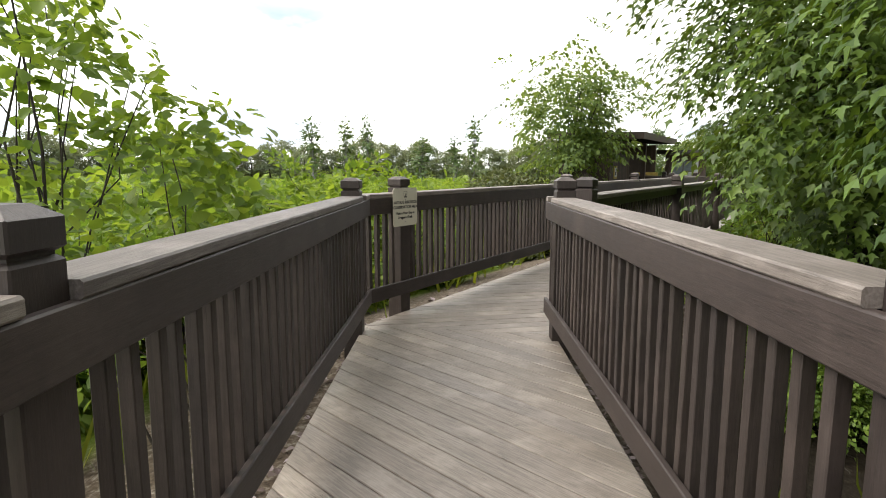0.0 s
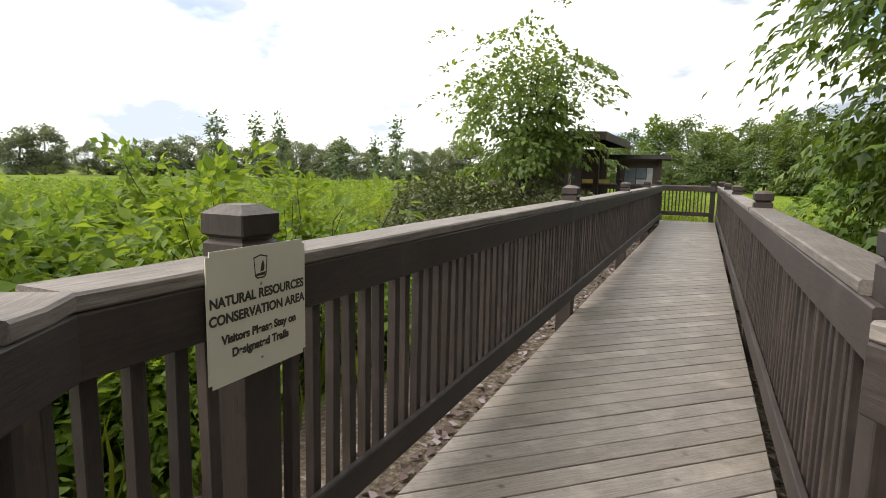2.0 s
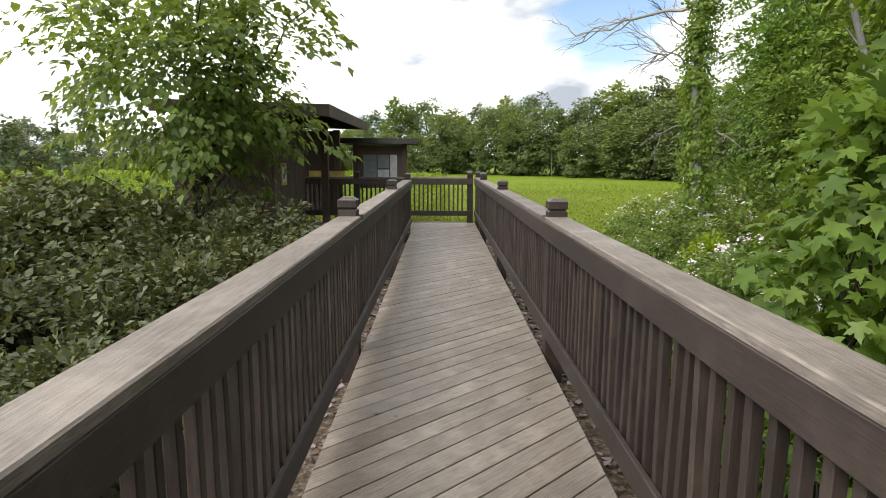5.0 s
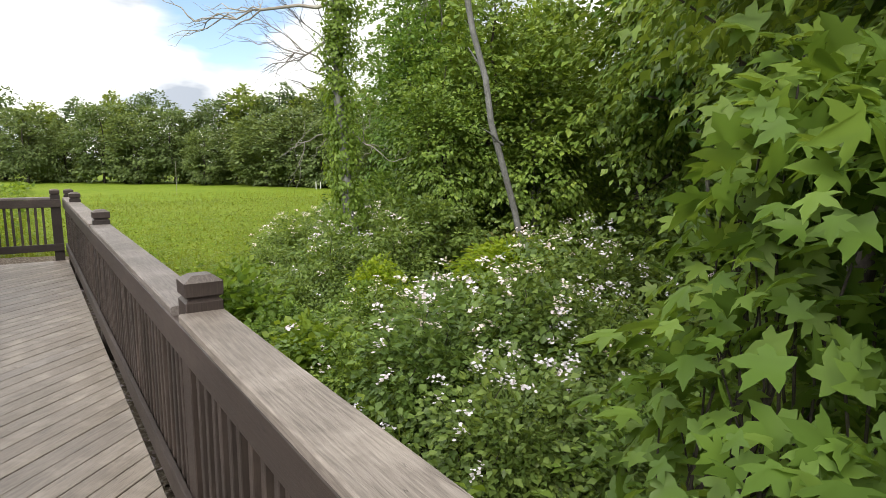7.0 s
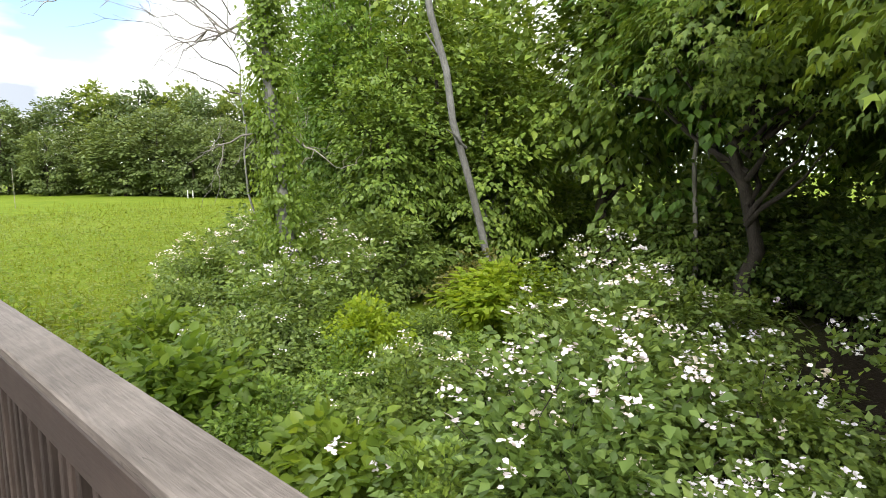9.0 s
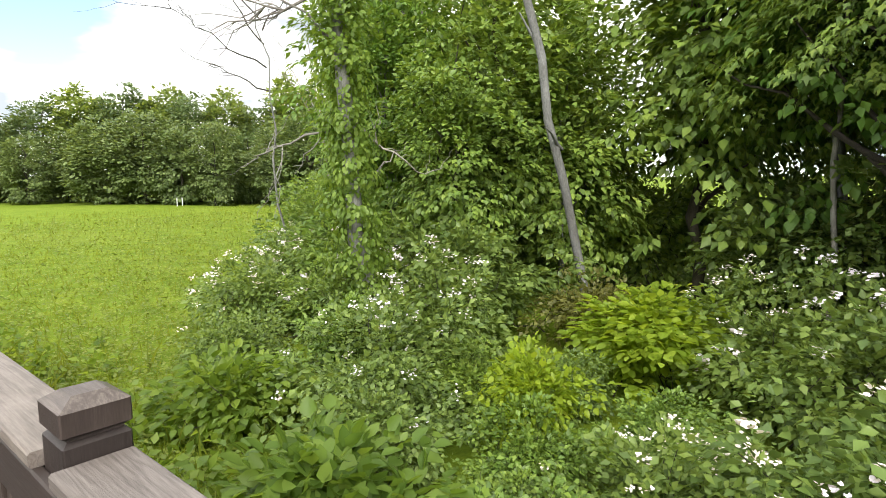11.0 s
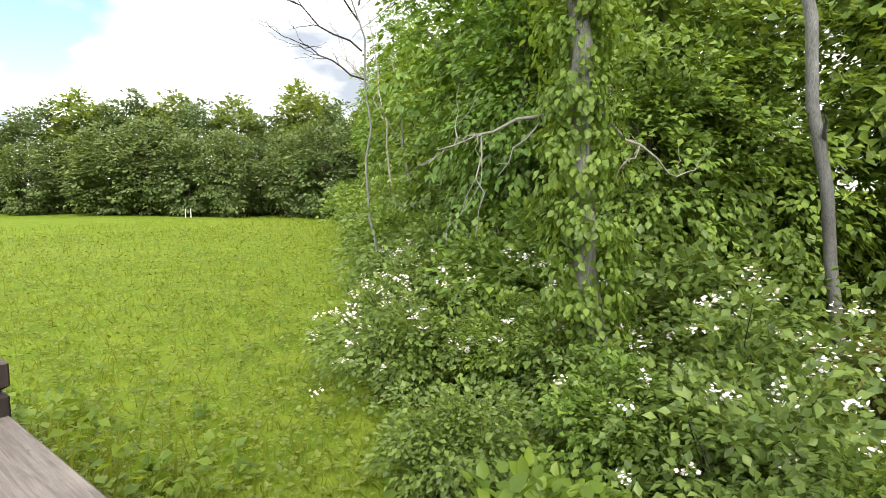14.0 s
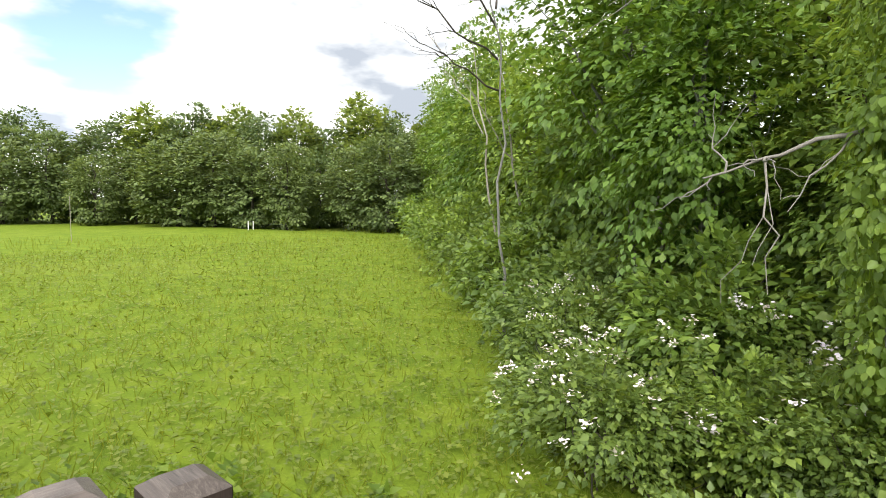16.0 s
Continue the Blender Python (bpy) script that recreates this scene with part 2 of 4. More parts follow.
# lightened: aerial haze over the far trees is part of this colour
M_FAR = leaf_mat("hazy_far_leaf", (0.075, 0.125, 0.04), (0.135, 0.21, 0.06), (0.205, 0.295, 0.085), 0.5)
# the grey-green pallor is distance haze put into the leaf colour
M_HAZE = leaf_mat("haze_paled_leaf", (0.13, 0.175, 0.095), (0.2, 0.26, 0.14), (0.27, 0.335, 0.185), 0.5)
M_BANK = leaf_mat("dusky_bramble_leaf", (0.045, 0.065, 0.024), (0.085, 0.115, 0.038), (0.15, 0.18, 0.065), 0.35)
M_MAPLE_Y = leaf_mat("pale_young_maple_leaf", (0.085, 0.16, 0.024), (0.15, 0.265, 0.038), (0.235, 0.365, 0.062), 0.7)
M_BARK = wood("grey_bark", (0.08, 0.08, 0.077), (0.165, 0.168, 0.163), (0.26, 0.266, 0.262), "z", 0.3, 0.85, 1.5)
M_DEAD = wood("pale_dead_wood", (0.13, 0.12, 0.1), (0.24, 0.225, 0.2), (0.36, 0.34, 0.31), "z", 0.3, 0.8, 1.0)
M_BARK_D = wood("dark_bark", (0.02, 0.017, 0.013), (0.045, 0.037, 0.03), (0.085, 0.072, 0.06), "z", 0.3, 0.9, 1.5)


def ground_mat():
    """Grassy field, with leaf litter and chippings beside the walkway."""
    m, n, l, b = node_mat("field_ground", 0.95)
    b.inputs["Specular IOR Level"].default_value = 0.1
    co = n.new("ShaderNodeTexCoord")
    o = co.outputs["Object"]
    big = noise_tex(n, l, o, 0.12, 4)
    mid = noise_tex(n, l, o, 1.3, 5)
    fine = noise_tex(n, l, o, 22, 6, 0.75)
    grass = ramp(n, l, mid, [(0.3, (0.108, 0.168, 0.016)), (0.5, (0.145, 0.21, 0.019)), (0.7, (0.19, 0.248, 0.026))])
    grass = blend(n, l, grass, (0.22, 0.27, 0.042), ramp(n, l, big, [(0.5, (0, 0, 0)), (0.7, (0.45, 0.45, 0.45))]))
    grass = blend(n, l, grass, ramp(n, l, fine, [(0.3, (0.6, 0.65, 0.55)), (0.7, (1.25, 1.2, 1.2))]), 0.7, "MULTIPLY")
    litter = ramp(n, l, fine, [(0.32, (0.035, 0.026, 0.018)), (0.52, (0.13, 0.1, 0.075)), (0.68, (0.33, 0.3, 0.26))])
    sep = n.new("ShaderNodeSeparateXYZ")
    l.new(o, sep.inputs[0])
    h = math_node(n, l, "ADD", sep.outputs["Z"], math_node(n, l, "MULTIPLY", mid, 0.12))
    k = n.new("ShaderNodeMapRange")
    k.inputs["From Min"].default_value, k.inputs["From Max"].default_value = -0.5, -0.4
    l.new(h, k.inputs["Value"])
    under = k.outputs[0]
    shade = None                                # bare soil where the trees stand close, its colour darkened for the shade there
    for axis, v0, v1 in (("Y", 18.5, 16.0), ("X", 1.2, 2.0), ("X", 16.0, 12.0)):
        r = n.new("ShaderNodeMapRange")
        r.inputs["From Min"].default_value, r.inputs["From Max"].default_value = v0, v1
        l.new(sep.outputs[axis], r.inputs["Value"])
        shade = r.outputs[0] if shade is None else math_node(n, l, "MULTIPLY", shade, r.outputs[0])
    shaded_soil = ramp(n, l, fine, [(0.32, (0.016, 0.013, 0.01)), (0.55, (0.042, 0.033, 0.025)), (0.75, (0.1, 0.08, 0.06))])
    l.new(blend(n, l, blend(n, l, grass, litter, under), shaded_soil, shade), b.inputs["Base Color"])
    bump(n, l, b, fine, 0.8, 0.02)
    return m


M_GROUND = ground_mat()
# ---- building helpers ----
def box(bm, x0, y0, z0, x1, y1, z1, m=None, bevel=0.0):
    r = bmesh.ops.create_cube(bm, size=1)
    t = Matrix.Translation(((x0 + x1) / 2, (y0 + y1) / 2, (z0 + z1) / 2)) @ Matrix.Diagonal((abs(x1 - x0), abs(y1 - y0), abs(z1 - z0), 1))
    bmesh.ops.transform(bm, matrix=(m @ t) if m else t, verts=r["verts"])
    if bevel:
        es = {e for v in r["verts"] for e in v.link_edges}
        bmesh.ops.bevel(bm, geom=list(es), offset=bevel, segments=1, affect="EDGES")


def mesh_of(name, bm, material):
    me = bpy.data.meshes.new(name)
    bm.to_mesh(me)
    bm.free()
    for mt in (material if isinstance(material, (list, tuple)) else (material,)):
        me.materials.append(mt)
    return me


def link(name, me, parent=None, m=None, label=""):
    ob = new(name, me)
    ob.parent = parent
    if m is not None:
        ob.matrix_basis = m
    if label:
        tagged(ob, label)
    return ob


def part(name, bm, material, parent, label=""):
    return link(name, mesh_of(name, bm, material), parent, None, label)


def thing(name, m, label, category, group="", kind=""):
    e = new(name)
    e.empty_display_size = 0.2
    e.matrix_basis = m
    return tagged(e, label, category, group, kind)


# ---- plan ----
HALF = 0.725          # walkway axis to the inner face of a railing
DECK = 0.71          # half width of the boarding
TURN = radians(31)    # the first stretch heads this far to the left of the second
D1 = Vector((-math.sin(TURN), math.cos(TURN), 0))
BEND_L, BEND_R = Vector((-HALF, 5.77, 0)), Vector((HALF, 6.32, 0))
END_Y = 23.94
PATH_LINE = [Vector((6.2, -4.6)), Vector((0.0, 5.95)), Vector((0.0, 25.5)), Vector((-5.0, 25.5))]


def off_path(x, y):
    """Distance of a point from the walkway's axis."""
    p, best = Vector((x, y)), 1e9
    for a, b in zip(PATH_LINE, PATH_LINE[1:]):
        d = b - a
        k = min(1, max(0, (p - a).dot(d) / d.dot(d)))
        best = min(best, (a + d * k - p).length)
    return best


def smooth(a, b, v):
    k = min(1, max(0, (v - a) / (b - a)))
    return k * k * (3 - 2 * k)


def ground_z(x, y):
    d = off_path(x, y)
    low = -0.8 if x > 0 else -0.6
    z = -0.24 + (low + 0.24) * smooth(0.9, 3.0, d)
    far = math.hypot(x, y - 15)
    z += 0.12 * noise.noise((x * 0.12, y * 0.12, 0)) * smooth(3, 10, d)
    return z + 0.15 * smooth(30, 70, far) * noise.noise((x * 0.02, y * 0.02, 3))


# ---- ground ----
def axis_steps(c, near, far):
    s = [0.0]
    step = near
    while s[-1] < far:
        s.append(s[-1] + step)
        if s[-1] > 14:
            step *= 1.12
    return [c - v for v in reversed(s[1:])] + [c + v for v in s]


gx, gy = axis_steps(1.0, 0.35, 1500), axis_steps(14.0, 0.4, 1500)
gv = [(x, y, ground_z(x, y)) for y in gy for x in gx]
gw = len(gx)
gf = [(j * gw + i, j * gw + i + 1, (j + 1) * gw + i + 1, (j + 1) * gw + i) for j in range(len(gy) - 1) for i in range(gw - 1)]
gm = bpy.data.meshes.new("ground")
gm.from_pydata(gv, [], gf)
gm.polygons.foreach_set("use_smooth", [True] * len(gf))
gm.materials.append(M_GROUND)
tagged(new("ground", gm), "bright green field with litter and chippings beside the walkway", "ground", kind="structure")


# ---- boarded walkway ----
def clip_poly(poly, p, nrm):
    """The part of a flat polygon on the side of a line that nrm points to."""
    out = []
    for a, b in zip(poly, poly[1:] + poly[:1]):
        da, db = (a - p).dot(nrm), (b - p).dot(nrm)
        if da >= 0:
            out.append(a)
        if da * db < 0:
            out.append(a + (b - a) * (da / (da - db)))
    return out


def deck(name, area, angle, start, run, count, label):
    """A deck of boards at an angle, each cut to the outline."""
    base = thing(name, Matrix(), label, "boardwalk", kind="structure")
    u, v = Vector((math.cos(angle), math.sin(angle), 0)), Vector((-math.sin(angle), math.cos(angle), 0))
    pitch, gap = 0.142, 0.0035
    for i in range(count):
        o = start + run * (pitch * i / abs(run.dot(v)))
        poly = [o - u * 4 + v * gap, o + u * 4 + v * gap, o + u * 4 + v * (pitch - gap), o - u * 4 + v * (pitch - gap)]
        for a, b in zip(area, area[1:] + area[:1]):
            e = (b - a).normalized()
            poly = clip_poly(poly, a, Vector((-e.y, e.x, 0)))
            if len(poly) < 3:
                break
        if len(poly) < 3:
            continue
        mid = sum(poly, Vector()) / len(poly)
        turn = Matrix.Translation(mid) @ Matrix.Rotation(angle, 4, "Z")
        back = turn.inverted()
        bm = bmesh.new()
        top = [bm.verts.new(back @ p) for p in poly]
        f = bm.faces.new(top)
        r = bmesh.ops.extrude_face_region(bm, geom=[f])
        bmesh.ops.translate(bm, verts=[g for g in r["geom"] if isinstance(g, bmesh.types.BMVert)], vec=(0, 0, -0.036))
        bmesh.ops.recalc_face_normals(bm, faces=bm.faces)
        if len(bm.edges):
            tops = [e for e in bm.edges if all(abs(w.co.z) < 1e-5 for w in e.verts)]
            bmesh.ops.bevel(bm, geom=tops, offset=0.003, segments=1, affect="EDGES")
        b = link("board", mesh_of("board", bm, M_DECK), base, Matrix.Translation((0, 0, random.uniform(-0.0012, 0.0012))) @ turn)
    return base


side = Vector((D1.y, -D1.x, 0))
mid_bend = Vector((0, 5.98, 0))
A1 = [Vector((-DECK, 5.7, 0)) - D1 * 10, Vector((DECK, 6.28, 0)) - D1 * 10.6, Vector((DECK, 6.28, 0)), Vector((-DECK, 5.7, 0))]
A2 = [Vector((-DECK, 5.7, 0)), Vector((DECK, 6.28, 0)), Vector((DECK, END_Y - 0.03, 0)), Vector((-DECK, END_Y - 0.03, 0))]
A3 = [Vector((-6.5, 22.2, 0)), Vector((-DECK - 0.01, 22.2, 0)), Vector((-DECK - 0.01, END_Y - 0.03, 0)), Vector((-6.5, END_Y - 0.03, 0))]

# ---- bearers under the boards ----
bearers = thing("deck_frame", Matrix(), "timber bearers under the boardwalk, coloured near-black for the shade there", "frame", kind="structure")
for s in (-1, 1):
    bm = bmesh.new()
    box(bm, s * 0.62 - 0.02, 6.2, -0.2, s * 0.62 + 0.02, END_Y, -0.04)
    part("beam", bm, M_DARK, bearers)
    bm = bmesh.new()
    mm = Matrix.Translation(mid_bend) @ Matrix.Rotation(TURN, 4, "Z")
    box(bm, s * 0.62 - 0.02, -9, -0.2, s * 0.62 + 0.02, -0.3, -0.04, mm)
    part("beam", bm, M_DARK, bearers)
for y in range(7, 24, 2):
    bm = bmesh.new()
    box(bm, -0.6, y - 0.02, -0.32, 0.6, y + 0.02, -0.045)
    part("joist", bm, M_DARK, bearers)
# ---- railings ----
PW = 0.07             # half a post


def post_mesh(name, prof, top=1.2):
    """A square post, or its head, which is chamfered on top, with a groove between the two."""
    bm = bmesh.new()
    rings = []
    for z, h in prof:
        rings.append([bm.verts.new((sx * h, sy * h, z)) for sx, sy in ((-1, -1), (1, -1), (1, 1), (-1, 1))])
    for a, b in zip(rings, rings[1:]):
        for i in range(4):
            bm.faces.new((a[i], a[(i + 1) % 4], b[(i + 1) % 4], b[i]))
    tp = bm.faces.new(rings[-1])
    bm.faces.new(list(reversed(rings[0])))
    up = [e for e in bm.edges if abs(e.verts[0].co.z - e.verts[1].co.z) > 0.03]
    bmesh.ops.bevel(bm, geom=up, offset=0.004, segments=1, affect="EDGES")
    me = mesh_of(name, bm, [M_POST, M_CAP])
    for p in me.polygons:
        if p.center.z > top - 0.013:
            p.material_index = 1
    return me


POST = post_mesh("post", [(-0.45, PW), (1.108, PW), (1.118, PW - 0.013)])
CAP = post_mesh("cap", [(1.1181, PW - 0.013), (1.124, PW - 0.013), (1.134, PW + 0.002), (1.186, PW + 0.002), (1.21, PW - 0.034)])
bm = bmesh.new()
box(bm, -0.0185, -0.0185, 0, 0.0185, 0.0185, 0.79, None, 0.003)
BALUSTER = mesh_of("baluster", bm, M_BAL)


def plank(length, w, h, bevel, material, sag=0.0):
    """A board from 0 to length along x, with its long edges eased and a slight bow."""
    bm = bmesh.new()
    k = max(2, int(length / 0.5))
    rings = []
    c = bevel
    prof = [(-w + c, -h), (w - c, -h), (w, -h + c), (w, h - c), (w - c, h), (-w + c, h), (-w, h - c), (-w, -h + c)]
    for i in range(k + 1):
        x = length * i / k
        dz = sag * math.sin(math.pi * i / k) + random.uniform(-0.0012, 0.0012)
        dy = random.uniform(-0.0012, 0.0012)
        rings.append([bm.verts.new((x, y + dy, z + dz)) for y, z in prof])
    for a, b in zip(rings, rings[1:]):
        for i in range(8):
            bm.faces.new((a[i], b[i], b[(i + 1) % 8], a[(i + 1) % 8]))
    bm.faces.new(rings[0])
    bm.faces.new(list(reversed(rings[-1])))
    bmesh.ops.recalc_face_normals(bm, faces=bm.faces)
    return mesh_of("plank", bm, material)


def railing(p, q, stops, inner, label, ends=(0.0, 0.0), ledge=(0.0, 0.0), skip=()):
    """A railing from p to q along the inner faces. stops: where posts stand, in metres from p. inner: +1 if the walkway lies on its left."""
    p, q = Vector(p), Vector(q)
    d = q - p
    length = d.length
    m = Matrix.Translation(p) @ Matrix.Rotation(math.atan2(d.y, d.x), 4, "Z")
    base = thing("railing", m, label, "railing", "boardwalk railings")
    o = -inner       # outward, in the railing's own y
    for s in stops:
        pt = link("post", POST, base, Matrix.Translation((s, o * PW, 0)) @ Matrix.Rotation(random.choice((0, 90, 180, 270)) * math.pi / 180, 4, "Z") @ pose(0, 0, random.uniform(-0.006, 0.006), random.uniform(-0.4, 0.4), random.uniform(-0.4, 0.4), 0))
        link("cap", CAP, pt, None, "worn chamfered post head")
    cuts = sorted([-ends[0]] + list(stops) + [length + ends[1]])
    for a, b in zip(cuts, cuts[1:]):
        a2 = a + (PW if a in stops else 0)
        b2 = b - (PW if b in stops else 0)
        if b2 - a2 < 0.05:
            continue
        link("top_rail", plank(b2 - a2 - 0.004, 0.086, 0.019, 0.006, M_TOP, random.uniform(-0.004, 0.003)), base, Matrix.Translation((a2 + 0.002, o * (PW - 0.016), 1.051)), "weathered grey top board")
    for name, z, h in (("face_board", 0.965, 0.066), ("bottom_rail", 0.225, 0.06)):
        link(name, plank(length + ledge[0] + ledge[1], 0.0145, h, 0.005, M_RAIL), base, Matrix.Translation((-ledge[0], -o * 0.0165, z)))
    # a ledger strip outside the balusters, top and bottom
    link("ledger", plank(length, 0.017, 0.04, 0.004, M_RAIL), base, Matrix.Translation((0, o * 0.0585, 0.985)))
    n = int(length / 0.103)
    for i in range(n + 1):
        x = length * (i + 0.5) / (n + 1)
        if any(abs(x - s) < PW + 0.03 for s in stops):
            continue
        link("baluster", BALUSTER, base, Matrix.Translation((x + random.uniform(-0.006, 0.006), o * 0.0195, 0.205 + random.uniform(-0.02, 0.01))) @ pose(0, 0, 0, random.uniform(-0.5, 0.5), random.uniform(-0.7, 0.7), 0))
    return base


P0, P1, P2, PA = 10.54, 14.65, 18.55, 22.35
R_START = 6.62
railing((HALF, R_START, 0), (HALF, END_Y, 0), [0.07] + [y - R_START for y in (P0, P1, P2, PA)] + [END_Y - R_START - 0.07], 1,
        "dark brown timber railing with a weathered top, beside the woods")
railing((-HALF, 5.77, 0), (-HALF, 22.35, 0), [6.3 - 5.77] + [y - 5.77 for y in (P0, P1, P2)] + [22.35 - 5.77 - 0.07], -1,
        "dark brown timber railing with a weathered top, beside the meadow", ends=(0.0, 0.0))
# first stretch: both sides, up to the bend
a = BEND_L - D1 * 9
railing(a, BEND_L, [9 - 3.72 - 3.2, 9 - 3.72, 9 - 0.28], -1, "dark brown timber railing running up to the bend")
c = Vector((0.64, 6.3, 0))
a = c - D1 * 9
railing(a, c, [9 - 0.16 - 6.7, 9 - 0.16 - 3.35, 9 - 0.16], 1, "dark brown timber railing ending at a corner post")
# across the far end, and on towards the cabin
railing((HALF - 0.055, END_Y - 0.02, 0), (-6.4, END_Y - 0.02, 0), [0.07, 2.75, 5.0, 6.6], 1, "dark brown timber railing across the end of the boardwalk")

# ---- notice on the railing post ----
notice = thing("sign", Matrix.Translation((-HALF + 0.04, 6.25, 0.945)) @ Matrix.Rotation(radians(90), 4, "Z") @ Matrix.Rotation(radians(90), 4, "X"),
               "cream metal notice with dark lettering screwed to a railing post", "sign")
bm = bmesh.new()
box(bm, -0.18, -0.165, -0.0015, 0.18, 0.165, 0.0015)
vv = [e for e in bm.edges if abs(e.verts[0].co.z - e.verts[1].co.z) > 0.001]
bmesh.ops.bevel(bm, geom=vv, offset=0.012, segments=4, affect="EDGES")
part("plate", bm, M_SIGN, notice)
for txt, y, size, sx in (("NATURAL RESOURCES", 0.03, 0.034, 1.0), ("CONSERVATION AREA", -0.012, 0.034, 1.0), ("Visitors Please Stay on", -0.062, 0.03, 1.0), ("Designated Trails", -0.1, 0.03, 1.0)):
    cu = bpy.data.curves.new("lettering", "FONT")
    cu.body, cu.size, cu.align_x, cu.extrude, cu.offset = txt, size, "CENTER", 0.0004, 0.0012
    cu.materials.append(M_INK)
    src = bpy.data.objects.new("lettering", cu)
    link("lettering", bpy.data.meshes.new_from_object(src), notice, Matrix.Translation((0, y, 0.002)))
    bpy.data.objects.remove(src)
bm = bmesh.new()
for k, (w0, w1, y0, y1) in enumerate(((0.026, 0.021, 0.135, 0.085),)):
    pts = [(-w0, y0), (-w1, y1), (-w1 * 0.6, y1 - 0.006), (w1 * 0.6, y1 - 0.006), (w1, y1), (w0, y0), (0, y0 + 0.006)]
    inn = [(x * 0.86, (y - 0.11) * 0.88 + 0.11) for x, y in pts]
    ov, iv = [bm.verts.new((x, y, 0.0022)) for x, y in pts], [bm.verts.new((x, y, 0.0022)) for x, y in inn]
    for i in range(len(pts)):
        j = (i + 1) % len(pts)
        bm.faces.new((ov[i], ov[j], iv[j], iv[i]))
bm.faces.new([bm.verts.new(p) for p in ((-0.017, 0.086, 0.0022), (0.017, 0.086, 0.0022), (0.018, 0.095, 0.0022), (-0.018, 0.092, 0.0022))])
bm.faces.new([bm.verts.new(p) for p in ((-0.002, 0.096, 0.0022), (0.012, 0.098, 0.0022), (0.014, 0.112, 0.0022), (0.009, 0.127, 0.0022), (0.003, 0.116, 0.0022))])
part("emblem", bm, M_INK, notice, "plain dark shield shape")
for y in (0.065, -0.128):
    bm = bmesh.new()
    bmesh.ops.create_cone(bm, cap_ends=True, segments=10, radius1=0.005, radius2=0.003, depth=0.003, matrix=Matrix.Translation((0, y, 0.003)))
    part("screw", bm, M_SCREW, notice)
# ---- cabin beside the end of the boardwalk ----
CX, CY0, CY1 = -3.15, 20.9, 23.3
cabin = thing("cabin", Matrix.Translation((CX, CY0, -0.5)), "brown board-clad cabin with a flat felted roof and open porch", "cabin")
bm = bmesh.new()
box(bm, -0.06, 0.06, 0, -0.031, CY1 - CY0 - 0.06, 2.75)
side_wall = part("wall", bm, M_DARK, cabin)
y = 0.0
while y < CY1 - CY0 - 0.01:
    bm = bmesh.new()
    box(bm, -0.03, y, 0, random.uniform(0, 0.008), min(y + 0.194, CY1 - CY0), 2.75, None, 0.003)
    part("board", bm, M_CABIN, side_wall)
    y += 0.2
bm = bmesh.new()
box(bm, -1.8, 0.03, 0, -0.031, 0.06, 2.75)
front_wall = part("wall", bm, M_DARK, cabin)
x = -1.8
while x < -0.05:
    bm = bmesh.new()
    box(bm, x, random.uniform(-0.006, 0), 0, min(x + 0.194, -0.031), 0.029, 2.75, None, 0.003)
    part("board", bm, M_CABIN, front_wall)
    x += 0.2
for a in ((-1.8, 0.061, 0, -1.74, CY1 - CY0, 2.75), (-1.739, CY1 - CY0 - 0.06, 0, -0.031, CY1 - CY0, 2.75)):
    bm = bmesh.new()
    box(bm, *a)
    part("wall", bm, M_CABIN, cabin)
bm = bmesh.new()
box(bm, -2.1, -0.3, 2.86, 1.0, 4.9, 2.93, Matrix.Rotation(radians(1.5), 4, "Y"))
part("roof", bm, M_ROOF, cabin, "dark felted roof with a wide overhang")
mr = Matrix.Rotation(radians(1.5), 4, "Y")
for a in ((1.003, -0.304, 2.75, 1.04, 4.92, 2.96), (-2.1, -0.345, 2.75, 1.04, -0.305, 2.96)):
    bm = bmesh.new()
    box(bm, *a, mr)
    part("fascia", bm, M_CABIN, cabin)
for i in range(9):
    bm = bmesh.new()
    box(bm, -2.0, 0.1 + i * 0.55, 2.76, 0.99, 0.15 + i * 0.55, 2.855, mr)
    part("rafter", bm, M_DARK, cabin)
for x, y in ((0.35, 3.0), (0.35, 4.6), (-1.4, 4.6)):
    bm = bmesh.new()
    box(bm, x - 0.08, y - 0.08, 0, x + 0.08, y + 0.08, 2.72, None, 0.006)
    part("porch_post", bm, M_CABIN, cabin)
bm = bmesh.new()
box(bm, -1.3, 4.65, 0.5, 0.27, 4.7, 2.7)
part("porch_wall", bm, M_CABIN, cabin)
bm = bmesh.new()
box(bm, 0.004, 0.45, 1.48, 0.03, 0.8, 1.9)
part("notice_frame", bm, M_BENCH, cabin, "small pale framed opening")
bm = bmesh.new()
box(bm, 0.031, 0.5, 1.54, 0.034, 0.75, 1.84)
part("notice", bm, M_PAPER, cabin)
for y0, z0, y1, z1 in ((0.53, 1.6, 0.63, 1.7), (0.62, 1.68, 0.7, 1.78)):
    bm = bmesh.new()
    box(bm, 0.0345, y0, z0, 0.036, y1, z1)
    part("picture", bm, M_INK, cabin)
bench = thing("bench", Matrix.Translation((-3.0, 25.2, 0.0)), "yellowed timber bench on the cabin porch", "bench")
bm = bmesh.new()
box(bm, -0.5, -0.12, 0.98, 0.42, 0.1, 1.03, None, 0.004)
part("seat", bm, M_BENCH, bench)
bm = bmesh.new()
box(bm, -0.5, 0.1, 0.98, 0.42, 0.13, 1.18, None, 0.004)
part("backrest", bm, M_BENCH, bench)
